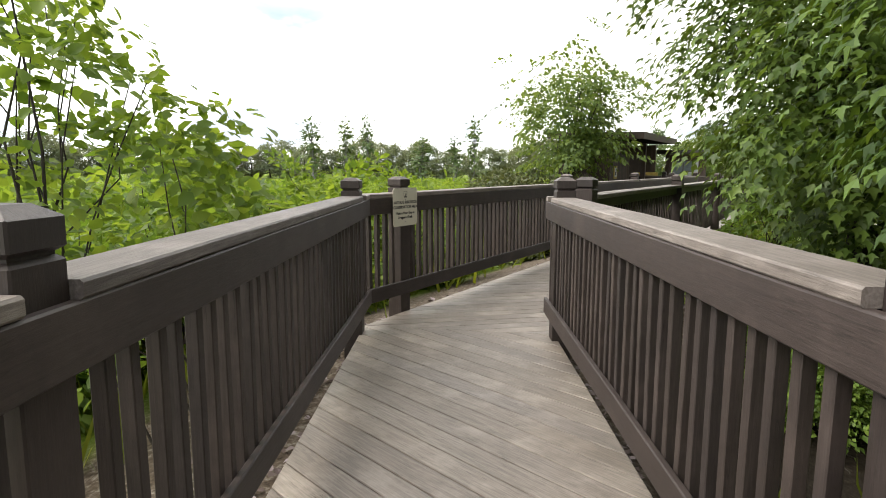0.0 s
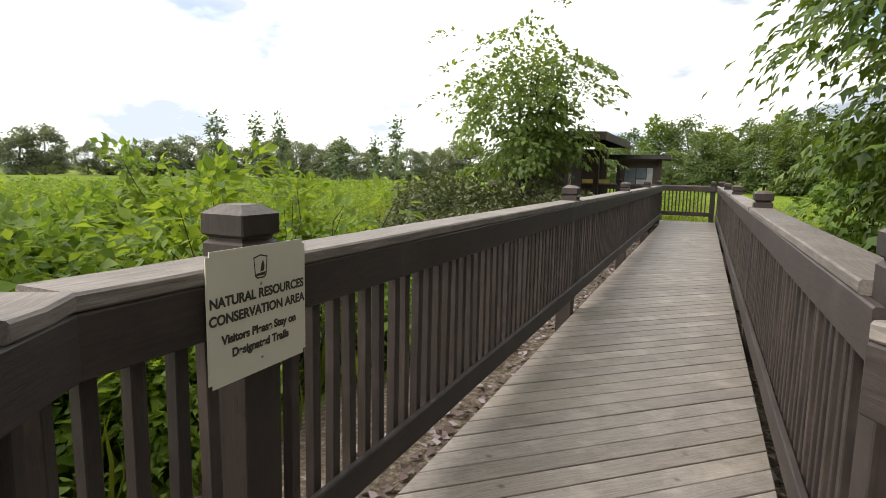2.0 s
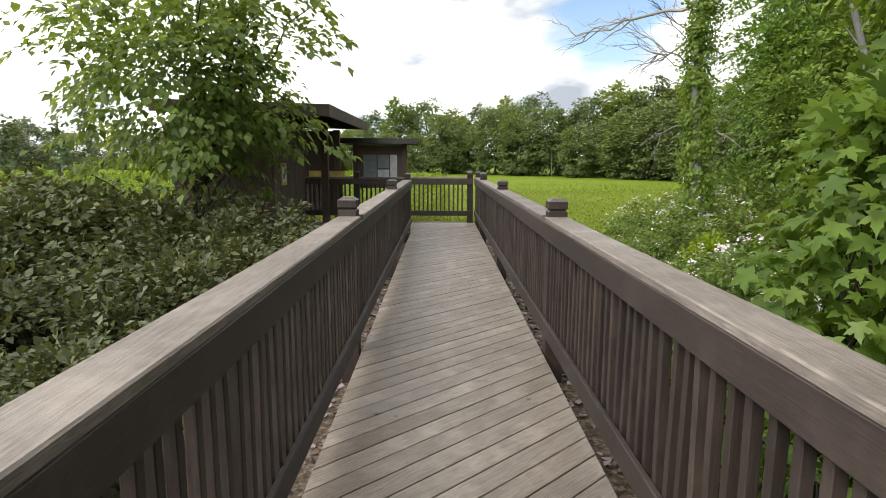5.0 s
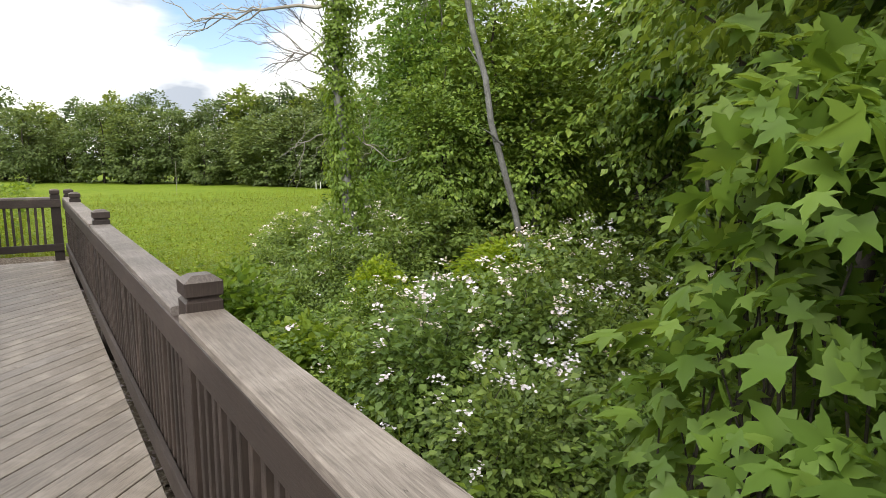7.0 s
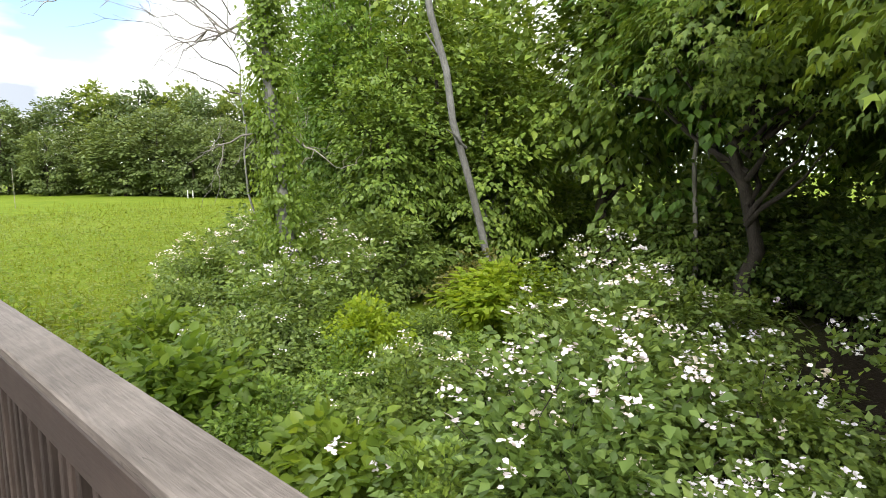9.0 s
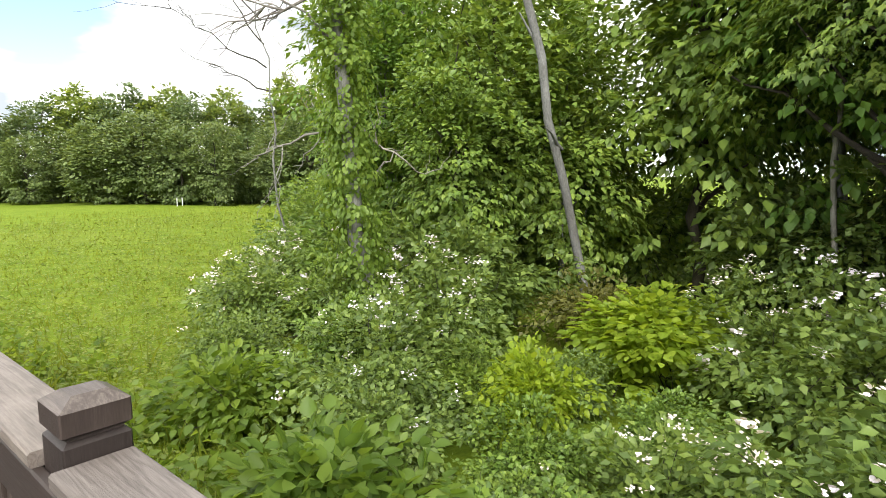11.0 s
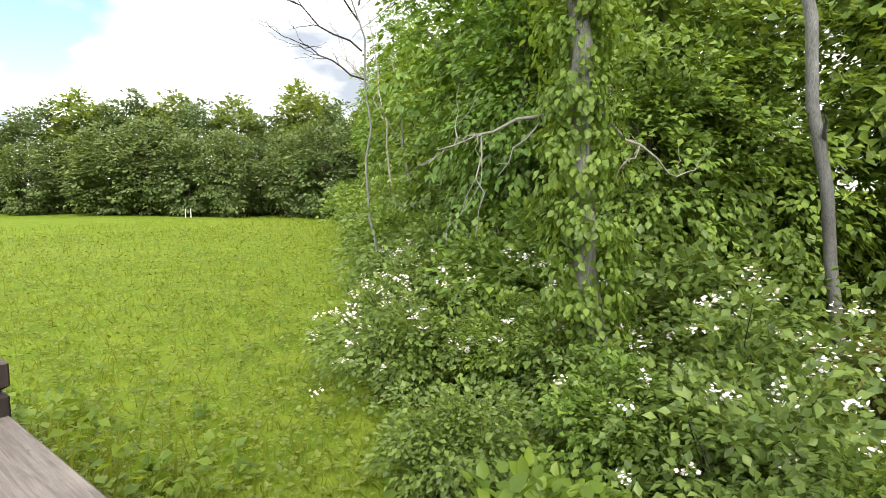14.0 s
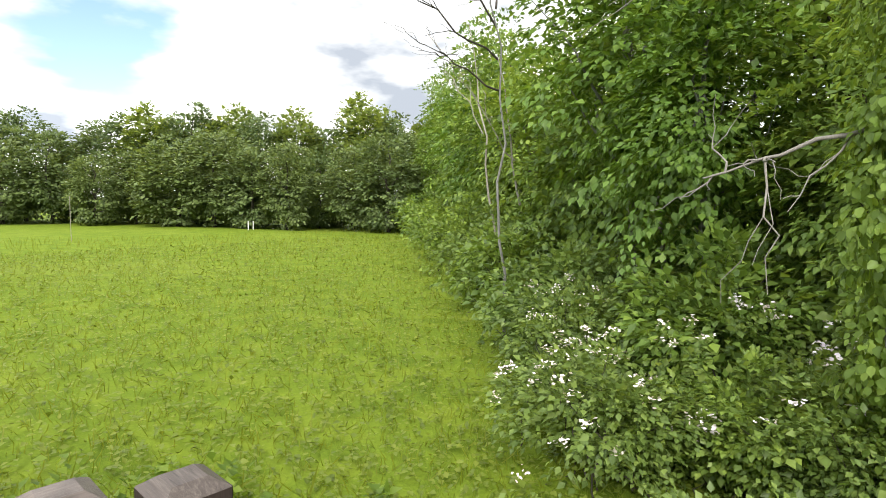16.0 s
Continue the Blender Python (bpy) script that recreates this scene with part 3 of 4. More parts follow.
for x in (-0.45, 0.3):
    bm = bmesh.new()
    box(bm, x, -0.06, -0.6, x + 0.08, 0.06, 0.98)
    part("leg", bm, M_CABIN, bench)

# ---- notice board beyond the railing ----
kiosk = thing("notice_board", Matrix.Translation((-1.75, 26.2, -0.6)), "roofed dark timber notice board with faded posters behind glass", "notice board")
for x in (-0.66, 0.66):
    bm = bmesh.new()
    box(bm, x - 0.07, -0.07, -0.2, x + 0.07, 0.07, 2.5, None, 0.006)
    part("post", bm, M_CABIN, kiosk)
bm = bmesh.new()
box(bm, -0.59, 0.0, 1.3, 0.59, 0.05, 2.45)
part("back_panel", bm, M_CABIN, kiosk)
bm = bmesh.new()
for a in ((-0.59, -0.03, 1.3, 0.59, 0.0, 1.38), (-0.59, -0.03, 2.3, 0.59, 0.0, 2.45), (-0.59, -0.03, 1.38, -0.5, 0.0, 2.3), (0.5, -0.03, 1.38, 0.59, 0.0, 2.3)):
    box(bm, *a)
part("frame", bm, M_CABIN, kiosk)
for i, (x0, z0, x1, z1, mt) in enumerate(((-0.46, 1.45, -0.1, 2.2, M_PAPER_GREY), (-0.07, 1.45, 0.24, 1.8, M_PAPER), (-0.07, 1.84, 0.24, 2.2, M_PAPER_GREY), (0.27, 1.45, 0.46, 2.2, M_PAPER))):
    bm = bmesh.new()
    box(bm, x0, -0.006, z0, x1, -0.002, z1)
    part("poster", bm, mt, kiosk)
bm = bmesh.new()
box(bm, -1.0, -0.5, 2.5, 1.0, 0.4, 2.56, Matrix.Rotation(radians(-4), 4, "X"))
box(bm, -1.02, -0.54, 2.46, 1.02, -0.5, 2.6, Matrix.Rotation(radians(-4), 4, "X"))
part("roof", bm, M_ROOF, kiosk)
# ---- plants ----
rng = np.random.default_rng(7)
OVAL = (np.array([(0, 0, 0), (-0.2, 0.28, 0.05), (-0.17, 0.66, 0.03), (0, 1, -0.07), (0.17, 0.66, 0.03), (0.2, 0.28, 0.05)], float), [(0, 3, 2, 1), (0, 5, 4, 3)])
BROAD = (OVAL[0] * (1.75, 1, 1.6), OVAL[1])
BLADE = (np.array([(-0.03, 0, 0), (0.03, 0, 0), (0.022, 0.6, 0.02), (-0.022, 0.6, 0.02), (0.0, 1, -0.12)], float), [(0, 1, 2, 3), (3, 2, 4, 4)])
HALF_LEAF = [(0.2, -0.07, 0.0), (0.46, -0.05, -0.06), (0.34, 0.12, 0.02), (0.27, 0.22, 0.05), (0.48, 0.36, 0.0), (0.66, 0.56, -0.13), (0.46, 0.55, -0.02), (0.36, 0.62, 0.0), (0.17, 0.5, 0.05), (0.2, 0.72, 0.0), (0.11, 0.84, -0.03)]
MAPLE = (np.array([(0, 0, 0)] + [(-x, y, z) for x, y, z in HALF_LEAF] + [(0, 1.08, -0.16)] + HALF_LEAF, float),
         [(0, *range(12, 0, -1)), (0, *range(13, 24), 12)])
MAPLE_S = (np.array([(0, 0, 0), (-0.5, 0.42, -0.04), (-0.2, 0.52, 0.07), (0, 1.04, -0.14), (0.2, 0.52, 0.07), (0.5, 0.42, -0.04)], float), [(0, 3, 2, 1), (0, 5, 4, 3)])
RHOMB = (np.array([(0, 0, 0), (-0.34, 0.42, 0.1), (0, 1, -0.08), (0.34, 0.42, 0.1)], float), [(0, 2, 1), (0, 3, 2)])
FAR = (np.array([(-0.3, 0, 0), (0.3, 0.05, 0.1), (0.25, 0.8, -0.05), (-0.2, 0.9, 0.08)], float), [(0, 1, 2, 3)])
PETALS = (np.array([(0, 0, 0), (-0.5, 0.1, 0.15), (-0.32, 0.55, 0.2), (0, 0.3, 0.05), (0.32, 0.55, 0.2), (0.5, 0.1, 0.15), (0.3, -0.45, 0.2), (-0.3, -0.45, 0.2)], float), [(0, 3, 2, 1), (0, 5, 4, 3), (0, 1, 7, 6), (0, 6, 5, 5)])


def unit(v):
    return v / np.maximum(np.linalg.norm(v, axis=-1, keepdims=True), 1e-9)


def leaves(name, kind, pos, axis, up, size, material):
    """One mesh of many leaves: at pos, pointing along axis, faces turned to up."""
    tv, tf = kind
    a = unit(axis)
    s = unit(np.cross(a, up))
    n = np.cross(s, a)
    v = pos[:, None, :] + size[:, None, None] * (tv[None, :, 0:1] * s[:, None, :] + tv[None, :, 1:2] * a[:, None, :] + tv[None, :, 2:3] * n[:, None, :])
    tf = [tuple(dict.fromkeys(f)) for f in tf]
    loops = np.concatenate([np.array(f) for f in tf])
    sizes = np.array([len(f) for f in tf])
    count, k = len(pos), len(tv)
    li = (loops[None, :] + (np.arange(count) * k)[:, None]).ravel()
    tot = np.tile(sizes, count)
    me = bpy.data.meshes.new(name)
    me.vertices.add(count * k)
    me.vertices.foreach_set("co", v.astype(np.float32).ravel())
    me.loops.add(len(li))
    me.loops.foreach_set("vertex_index", li.astype(np.int32))
    me.polygons.add(len(tot))
    me.polygons.foreach_set("loop_start", np.concatenate([[0], np.cumsum(tot)[:-1]]).astype(np.int32))
    me.update(calc_edges=True)
    me.materials.append(material)
    return me


def tubes(name, lines, material, sides=7):
    """Tapered, crooked stems. lines: lists of (x, y, z, radius)."""
    vs, fs = [], []
    for ln in lines:
        pts = np.array(ln, float)
        first = len(vs)
        for i, (x, y, z, r) in enumerate(pts):
            t = unit(pts[min(i + 1, len(pts) - 1), :3] - pts[max(i - 1, 0), :3])
            s = unit(np.cross(t, (0.31, 0.83, 0.46)))
            u = np.cross(t, s)
            for k in range(sides):
                g = 2 * math.pi * k / sides
                vs.append(np.array((x, y, z)) + r * (math.cos(g) * s + math.sin(g) * u))
        for i in range(len(pts) - 1):
            for k in range(sides):
                p, q = first + i * sides + k, first + i * sides + (k + 1) % sides
                fs.append((p, q, q + sides, p + sides))
    me = bpy.data.meshes.new(name)
    me.from_pydata([tuple(v) for v in vs], [], fs)
    me.polygons.foreach_set("use_smooth", [True] * len(fs))
    me.materials.append(material)
    return me


def crooked(p, q, r0, r1, steps=6, wob=0.06):
    p, q = np.array(p, float), np.array(q, float)
    ln = np.linalg.norm(q - p)
    out = []
    for i in range(steps + 1):
        k = i / steps
        w = rng.normal(0, wob * ln / steps, 3) * (0 < i < steps)
        out.append((*(p + (q - p) * k + w), r0 + (r1 - r0) * k))
    return out


def crown_points(centres, radii, per, flat=0.55, droop=0.5, out_from=(0, 0, 0), tilt=0.0, calm=0.45):
    """Leaf places and directions round many small twigs; tilt: how far each spray hangs outwards."""
    c = np.repeat(centres, per, axis=0)
    r = np.repeat(radii, per)
    n = len(c)
    d = unit(rng.normal(size=(n, 3)))
    off = d * (rng.random(n) ** 0.45)[:, None] * r[:, None] * np.array((1, 1, flat))
    out = unit((c - np.array(out_from)) * (1, 1, 0))
    off[:, 2] -= tilt * (off * out).sum(1)
    pos = c + off
    ax = unit(off + 0.6 * unit(c - np.array(out_from)) * r[:, None] + rng.normal(0, 0.25, (n, 3)) * r[:, None])
    ax[:, 2] -= droop * rng.random(n)
    up = np.array((0, 0, 1.0)) + tilt * out + rng.normal(0, calm, (n, 3)) + 0.8 * calm * d
    return pos, ax, up


def clumps(centre, rad, count, lump=1.0, inner=0.25, seed=0.0):
    """Twig places in an uneven, gapped crown."""
    out = []
    while len(out) < count:
        d = unit(rng.normal(size=3))
        k = inner + (1 - inner) * rng.random() ** 0.6
        bulge = 0.72 + 0.5 * lump * noise.noise(Vector(d * 1.7) + Vector((seed, seed, 0)))
        p = d * k * bulge
        if noise.noise(Vector(p * 2.6) + Vector((seed * 3, 1, 5))) < -0.22 * lump:
            continue
        out.append(np.array(centre) + p * np.array(rad))
    return np.array(out)


def tree_kind(name, height, spread, base_clear, leaf, leaf_size, twigs, per, twig_r, leaf_m, bark_m, seed, trunk_r=0.14, lean=(0, 0), droop=0.5, limbs=14, sides=6, lump=1.0, inner=0.2, flat=0.24, tilt=0.5, calm=0.3, keep=None):
    """The trunk with limbs, and the crown, of one kind of tree, standing at the origin."""
    cz = base_clear + (height - base_clear) * 0.52
    cen = (lean[0] * 0.6, lean[1] * 0.6, cz)
    cl = clumps(cen, (spread, spread, (height - base_clear) * 0.62), twigs, lump, inner, seed)
    cl = cl[cl[:, 2] > max(0.15, base_clear * 0.6)]
    if keep:
        cl = np.array([p for p in cl if keep(p)])
    lines = [crooked((0, 0, -0.3), (lean[0], lean[1], height * 0.86), trunk_r, trunk_r * 0.16, 9, 0.12)]
    for p in cl[:: max(1, len(cl) // limbs)]:
        k = min(0.8, max(0.2, (p[2] - 0.5) / height * 0.75))
        root = np.array((lean[0] * k, lean[1] * k, height * 0.86 * k))
        lines.append(crooked(root, p, trunk_r * (0.5 - 0.35 * k), 0.008, 5, 0.16))
    pos, ax, up = crown_points(cl, twig_r * (0.7 + 0.6 * rng.random(len(cl))), per, flat, droop, cen, tilt, calm)
    size = leaf_size * (0.65 + 0.7 * rng.random(len(pos)))
    return tubes(name + "_trunk", lines, bark_m, sides), leaves(name + "_crown", leaf, pos, ax, up, size, leaf_m)


def plant(name, meshes, m, label, category, group="", names=("trunk", "crown")):
    t = thing(name, m, label, category, group)
    for nm, me in zip(names, meshes):
        ob = link(nm, me, t)
        if nm != "trunk":
            tagged(ob, kind="stuff")
    return t


def edge_x(y):
    """Where the wood's edge runs, beside the field."""
    return float(np.interp(y, [17, 20, 23, 27, 31, 46, 62], [1.6, 2.4, 4.3, 6.4, 9.6, 22.5, 36]))


def at_ground(x, y, turn=0, size=1.0, dz=0.0):
    return Matrix.Translation((x, y, ground_z(x, y) + dz)) @ Matrix.Rotation(radians(turn), 4, "Z") @ Matrix.Diagonal((size, size, size, 1))


def stand(kinds, places, name, label, category, group, scale=(0.85, 1.2)):
    """Trees of a few kinds, set out one by one."""
    made = {}
    for i, (x, y, *rest) in enumerate(places):
        k = i % len(kinds)
        s = rest[0] if rest else rng.uniform(*scale)
        w = s * (rest[1] if len(rest) > 1 else 1.0)
        m = at_ground(x, y, rng.uniform(0, 360), 1.0, -0.05)
        if k not in made:
            made[k] = plant(name, kinds[k], m, label[k % len(label)], category, group)
            made[k].scale = (w, w, s * rng.uniform(0.92, 1.1))
        else:
            c = copy_thing(made[k], m)
            c.scale = (w, w, s * rng.uniform(0.92, 1.1))


# the big maples over the right-hand railing
maple_a = tree_kind("maple", 7.2, 3.1, 0.5, MAPLE_S, 0.12, 480, 26, 0.42, M_MAPLE_D, M_BARK_D, 2.0, 0.13, (0.2, 0.1), 0.9)
maple_b = tree_kind("maple", 7.6, 3.5, 0.2, MAPLE_S, 0.1, 1150, 30, 0.46, M_MAPLE_D, M_BARK_D, 5.0, 0.13, (0.2, 0.1), 0.9, lump=0.4, inner=0.3, flat=0.42,
                    keep=lambda p: p[0] > -1.3 - 0.55 * max(0, p[2] - 1.6))
maple_c = tree_kind("maple", 8.0, 3.5, 2.5, MAPLE_S, 0.125, 640, 28, 0.42, M_WOODS, M_BARK_D, 8.0, 0.15, (0.2, -0.2), 1.3, lump=0.6)
dense_maple = plant("maple_tree", maple_b, at_ground(2.8, 9.7, 0), "dense dark green maple hanging over the railing", "tree", "maples beside the railing")
for x, y, s, turn in ((4.2, 6.0, 0.95, 20), (6.3, 8.4, 1.15, 250)):
    copy_thing(dense_maple, at_ground(x, y, turn)).scale = (s, s, s)
for i, (x, y, s, turn) in enumerate(((4.1, 12.0, 0.9, 130), (5.6, 4.2, 0.85, 250), (7.6, 12.4, 1.1, 60))):
    m = at_ground(x, y, turn)
    if i == 0:
        big_maple = plant("maple_tree", maple_a, m, "large maple in full dark green leaf beside the railing", "tree", "maples beside the railing")
        big_maple.scale = (s, s, s)
    else:
        copy_thing(big_maple, m).scale = (s, s, s)
# maples whose boughs hang over deep shade
for i, (x, y, s, turn) in enumerate(((6.5, 14.4, 0.95, 0), (3.5, 12.4, 0.78, 70), (10.3, 17.3, 0.95, 110), (10.2, 14.6, 1.05, 220))):
    m = at_ground(x, y, turn)
    if i == 0:
        tall_maple = plant("maple_tree", maple_c, m, "tall maple with leafy boughs hanging over deep shade", "tree", "maples with hanging boughs")
        tall_maple.scale = (s, s, s)
    else:
        copy_thing(tall_maple, m).scale = (s, s, s)


# the young maple that reaches to the railing, with large pale leaves
def sapling(places, per, size, leaf_m, root, kind=MAPLE, twig=0.3, flat=0.4, tilt=0.5, stem=0.009, stems=14):
    cen = np.array(places, float)
    lines = [crooked((root[0] + rng.normal(0, 0.1), root[1] + rng.normal(0, 0.1), root[2]), p, stem, 0.003, 6, 0.15) for p in cen[:: max(1, len(cen) // stems)]]
    pos, ax, up = crown_points(cen, np.full(len(cen), twig), per, flat, 1.2, root, tilt, 0.35)
    return tubes("stems", lines, M_BARK_D), leaves("sapling_leaves", kind, pos, ax, up, size * (0.6 + 0.8 * rng.random(len(pos))), leaf_m)


def cone(cx, cy, z0, z1, r0, r1, count):
    """Twig places in an upright tapering crown."""
    out = []
    for i in range(count):
        h, g = rng.random() ** 0.8, rng.random() * 2 * math.pi
        r = (r0 + (r1 - r0) * h) * (0.45 + 0.55 * rng.random() ** 0.5)
        out.append((cx + r * math.cos(g), cy + r * math.sin(g), z0 + (z1 - z0) * h))
    return out


plant("young_maple", sapling(cone(1.85, 12.75, -0.4, 1.75, 0.9, 0.2, 112), 15, 0.088, M_MAPLE_Y, (1.85, 12.75, -0.75), flat=0.3, tilt=0.7), Matrix(), "young maple with large pale green lobed leaves by the railing", "sapling", "", ("stem", "foliage"))
plant("young_maple", sapling(cone(2.7, 13.35, -0.4, 1.2, 0.7, 0.25, 45), 12, 0.085, M_MAPLE_Y, (2.8, 13.7, -0.75), twig=0.26, flat=0.3, tilt=0.7), Matrix(), "low young maple with pale lobed leaves behind the railing", "sapling", "", ("stem", "foliage"))
plant("young_maple", sapling(cone(2.05, 13.1, 0.2, 1.95, 0.42, 0.08, 26), 11, 0.088, M_MAPLE_Y, (2.05, 13.1, -0.75), twig=0.2, flat=0.3, tilt=0.7), Matrix(), "slender maple shoot with bright new leaves", "sapling", "", ("stem", "foliage"))


# bramble and rose thickets, with white flower heads
def thicket(name, centre, rad, twigs, per, leaf_size, leaf_m, flowers, seed, kind=OVAL, petal=0.045):
    cl = clumps(centre, rad, twigs, 1.0, 0.1, seed)
    cl = cl[cl[:, 2] > 0.02]
    pos, ax, up = crown_points(cl, 0.2 * (0.6 + 0.8 * rng.random(len(cl))), per, 0.7, 0.5, centre)
    out = [tubes(name + "_stems", [crooked((centre[0] + rng.normal(0, rad[0] * 0.3), centre[1] + rng.normal(0, rad[1] * 0.3), -0.1), p, 0.01, 0.003, 6, 0.25) for p in cl[::14]], M_BARK_D, 4),
           leaves(name + "_foliage", kind, pos, ax, up, leaf_size * (0.6 + 0.8 * rng.random(len(pos))), leaf_m)]
    if flowers:
        d = cl - np.array(centre)
        heads = cl[np.argsort(-(0.35 * d[:, 2] / rad[2] + 0.55 * rng.random(len(cl)) + 0.8 * np.linalg.norm(d / np.array(rad), axis=1)))][:flowers]
        k = 12
        fp = np.repeat(heads, k, axis=0) + rng.normal(0, 0.04, (len(heads) * k, 3)) * (1, 1, 0.6) + (0, 0, 0.17)
        fa = rng.normal(0, 1, (len(fp), 3)) * (1, 1, 0.25)
        fu = np.array((0, 0, 1.0)) + rng.normal(0, 0.5, (len(fp), 3))
        out.append(leaves(name + "_blossom", PETALS, fp, fa, fu, petal * (0.7 + 0.6 * rng.random(len(fp))), M_PETAL))
    return out


rose = [thicket("rose", (0, 0, 0.5), (1.45, 1.45, 1.0), 300, 24, 0.075, M_ROSE, 36, 1.0, RHOMB, petal=0.03), thicket("rose", (0, 0, 0.5), (1.5, 1.4, 1.0), 300, 24, 0.08, M_ROSE, 24, 4.0, RHOMB, petal=0.024)]
ROSES = [(3.2, 16.3, 0, 1.05), (4.5, 16.9, 0, 1.15), (5.0, 15.7, 0, 0.95), (2.9, 15.0, 0, 0.85), (6.3, 23.8, 0, 1.1), (5.4, 25.2, 0, 1.0), (4.2, 21.3, 1, 0.95), (5.7, 21.9, 1, 1.1), (7.4, 18.4, 1, 1.0), (6.6, 17.6, 0, 1.15), (6.9, 26.6, 1, 1.0), (3.6, 18.3, 1, 0.72)]
made = {}
for i, (x, y, k, s) in enumerate(ROSES):
    m = at_ground(x, y, rng.uniform(0, 360))
    if k not in made:
        made[k] = plant("rose_bush", rose[k], m, ("wild rose thicket covered in white flower heads", "dense wild rose thicket with scattered white flowers")[k], "bush", "rose thickets at the wood's edge", ("stem", "foliage", "blossom"))
        made[k].scale = (s, s, s)
    else:
        copy_thing(made[k], m).scale = (s, s, s)

shrub = [thicket("shrub", (0, 0, 0.7), (1.5, 1.5, 1.2), 300, 22, 0.092, M_WOODS, 0, 7.0, RHOMB), thicket("shrub", (0, 0, 0.65), (1.5, 1.5, 1.1), 300, 22, 0.088, M_ROSE, 0, 9.0, RHOMB), thicket("shrub", (0, 0, 0.8), (1.5, 1.5, 1.25), 300, 20, 0.09, M_BANK, 0, 19.0, RHOMB)]
SHRUBS = [(12.6, 17.2, 1.4), (13.2, 15.2, 1.4), (2.3, 8.3, 0.5), (2.2, 9.7, 0.5), (2.5, 7.2, 0.5), (4.3, 14.7, 0.7), (5.3, 14.3, 0.6), (3.3, 13.9, 0.55), (4.4, 13.2, 0.7), (4.2, 18.5, 0.4), (5.1, 18.7, 0.42), (5.6, 19.9, 0.45), (3.3, 19.0, 0.36), (3.9, 13.7, 0.55), (4.7, 14.2, 0.5), (3.5, 14.4, 0.45), (9.6, 13.2, 1.2), (11.2, 15.4, 1.3), (8.6, 12.2, 1.2), (7.4, 22.8, 1.3), (7.6, 25.0, 1.35), (8.2, 28.0, 1.4), (9.8, 30.6, 1.5), (11.6, 33.2, 1.6), (14.5, 36.0, 1.7), (17.5, 39.8, 1.8), (20.5, 43.5, 1.9),
          (6.9, 12.6, 1.0), (3.2, 10.6, 0.95), (3.3, 8.6, 0.8), (4.4, 7.4, 0.9), (2.35, 11.3, 0.62), (3.3, 13.9, 0.7), (24, 47.5, 2.0), (28, 53, 2.2),
          (-2.3, 16.4, 0.75), (-3.3, 17.6, 0.85), (-2.6, 14.6, 0.7), (-4.5, 16.0, 0.9), (-2.2, 18.6, 0.6), (-5.4, 18.6, 1.1), (-2.5, 12.4, 0.6), (-4.2, 13.4, 0.75), (3.4, 20.4, 0.6), (4.8, 20.6, 0.5), (7.2, 17.0, 0.9), (2.6, 16.9, 0.5), (3.9, 23.4, 0.6), (5.0, 24.2, 0.75), (7.9, 26.8, 1.1), (2.6, 18.7, 0.48), (-2.7, 17.3, 0.95), (-3.8, 18.0, 1.1), (-2.4, 15.4, 0.8), (-5.0, 17.0, 1.1), (-3.5, 14.6, 0.85), (-2.2, 13.4, 0.65), (-6.2, 19.0, 1.2), (3.9, 19.3, 0.5), (4.2, 17.6, 0.6), (4.9, 22.5, 0.62), (5.7, 23.2, 0.75), (-3.0, 19.6, 0.72), (-4.2, 19.8, 0.9), (-2.75, 18.9, 0.7), (11.6, 18.6, 1.7), (13.2, 22.4, 1.8), (14.2, 19.2, 1.9), (12.4, 16.2, 1.6), (9.6, 9.6, 1.5), (11.5, 12.4, 1.7), (5.9, 5.4, 1.1), (5.6, 7.2, 1.4), (6.4, 3.9, 1.1), (6.2, 10.2, 1.4), (10.8, 24.6, 1.5), (12.0, 27.6, 1.6), (14.5, 31.5, 1.8)]
made = {}
for i, (x, y, s) in enumerate(SHRUBS):
    k = i % 2 if x > 0 else 2
    if y > 24:
        x = max(x, edge_x(y) + 1.25 * s)
    m = at_ground(x, y, rng.uniform(0, 360))
    if k not in made:
        made[k] = plant("shrub", shrub[k], m, ("leafy dark green shrub at the wood's edge", "tangled green bramble shrub", "dusky tangled bramble beside the cabin")[k], "bush", "shrubs along the edges", ("stem", "foliage"))
        made[k].scale = (s, s, s)
    else:
        copy_thing(made[k], m).scale = (s, s, s)

M_RUST = leaf_mat("bronze_green_leaf", (0.09, 0.11, 0.026), (0.16, 0.185, 0.042), (0.24, 0.27, 0.062), 0.7)
plant("bronze_shrub", thicket("bronze", (0, 0, 0.5), (1.1, 1.1, 0.75), 150, 24, 0.07, M_RUST, 0, 14.0, RHOMB), at_ground(7.7, 20.7), "shrub with bronze-green young leaves below the leaning trunk", "bush", "", ("stem", "foliage"))
lime = thicket("lime", (0, 0, 0.85), (0.85, 0.85, 0.75), 110, 26, 0.085, M_LIME, 0, 3.0, BROAD)
lime_bush = plant("yellow_green_bush", lime, at_ground(6.5, 19.45), "young bush with bright yellow-green leaves", "bush", "yellow-green bushes", ("stem", "foliage"))
lime_bush.scale = (1.25, 1.25, 0.9)
copy_thing(lime_bush, at_ground(4.3, 19.5, 90)).scale = (0.62, 0.62, 0.8)
plant("low_sapling", thicket("low", (0, 0, 0.45), (0.75, 0.9, 0.5), 95, 18, 0.11, M_WEED, 0, 5.0, BROAD), at_ground(2.3, 19.6), "low broad-leaved saplings below the railing", "bush", "", ("stem", "foliage"))
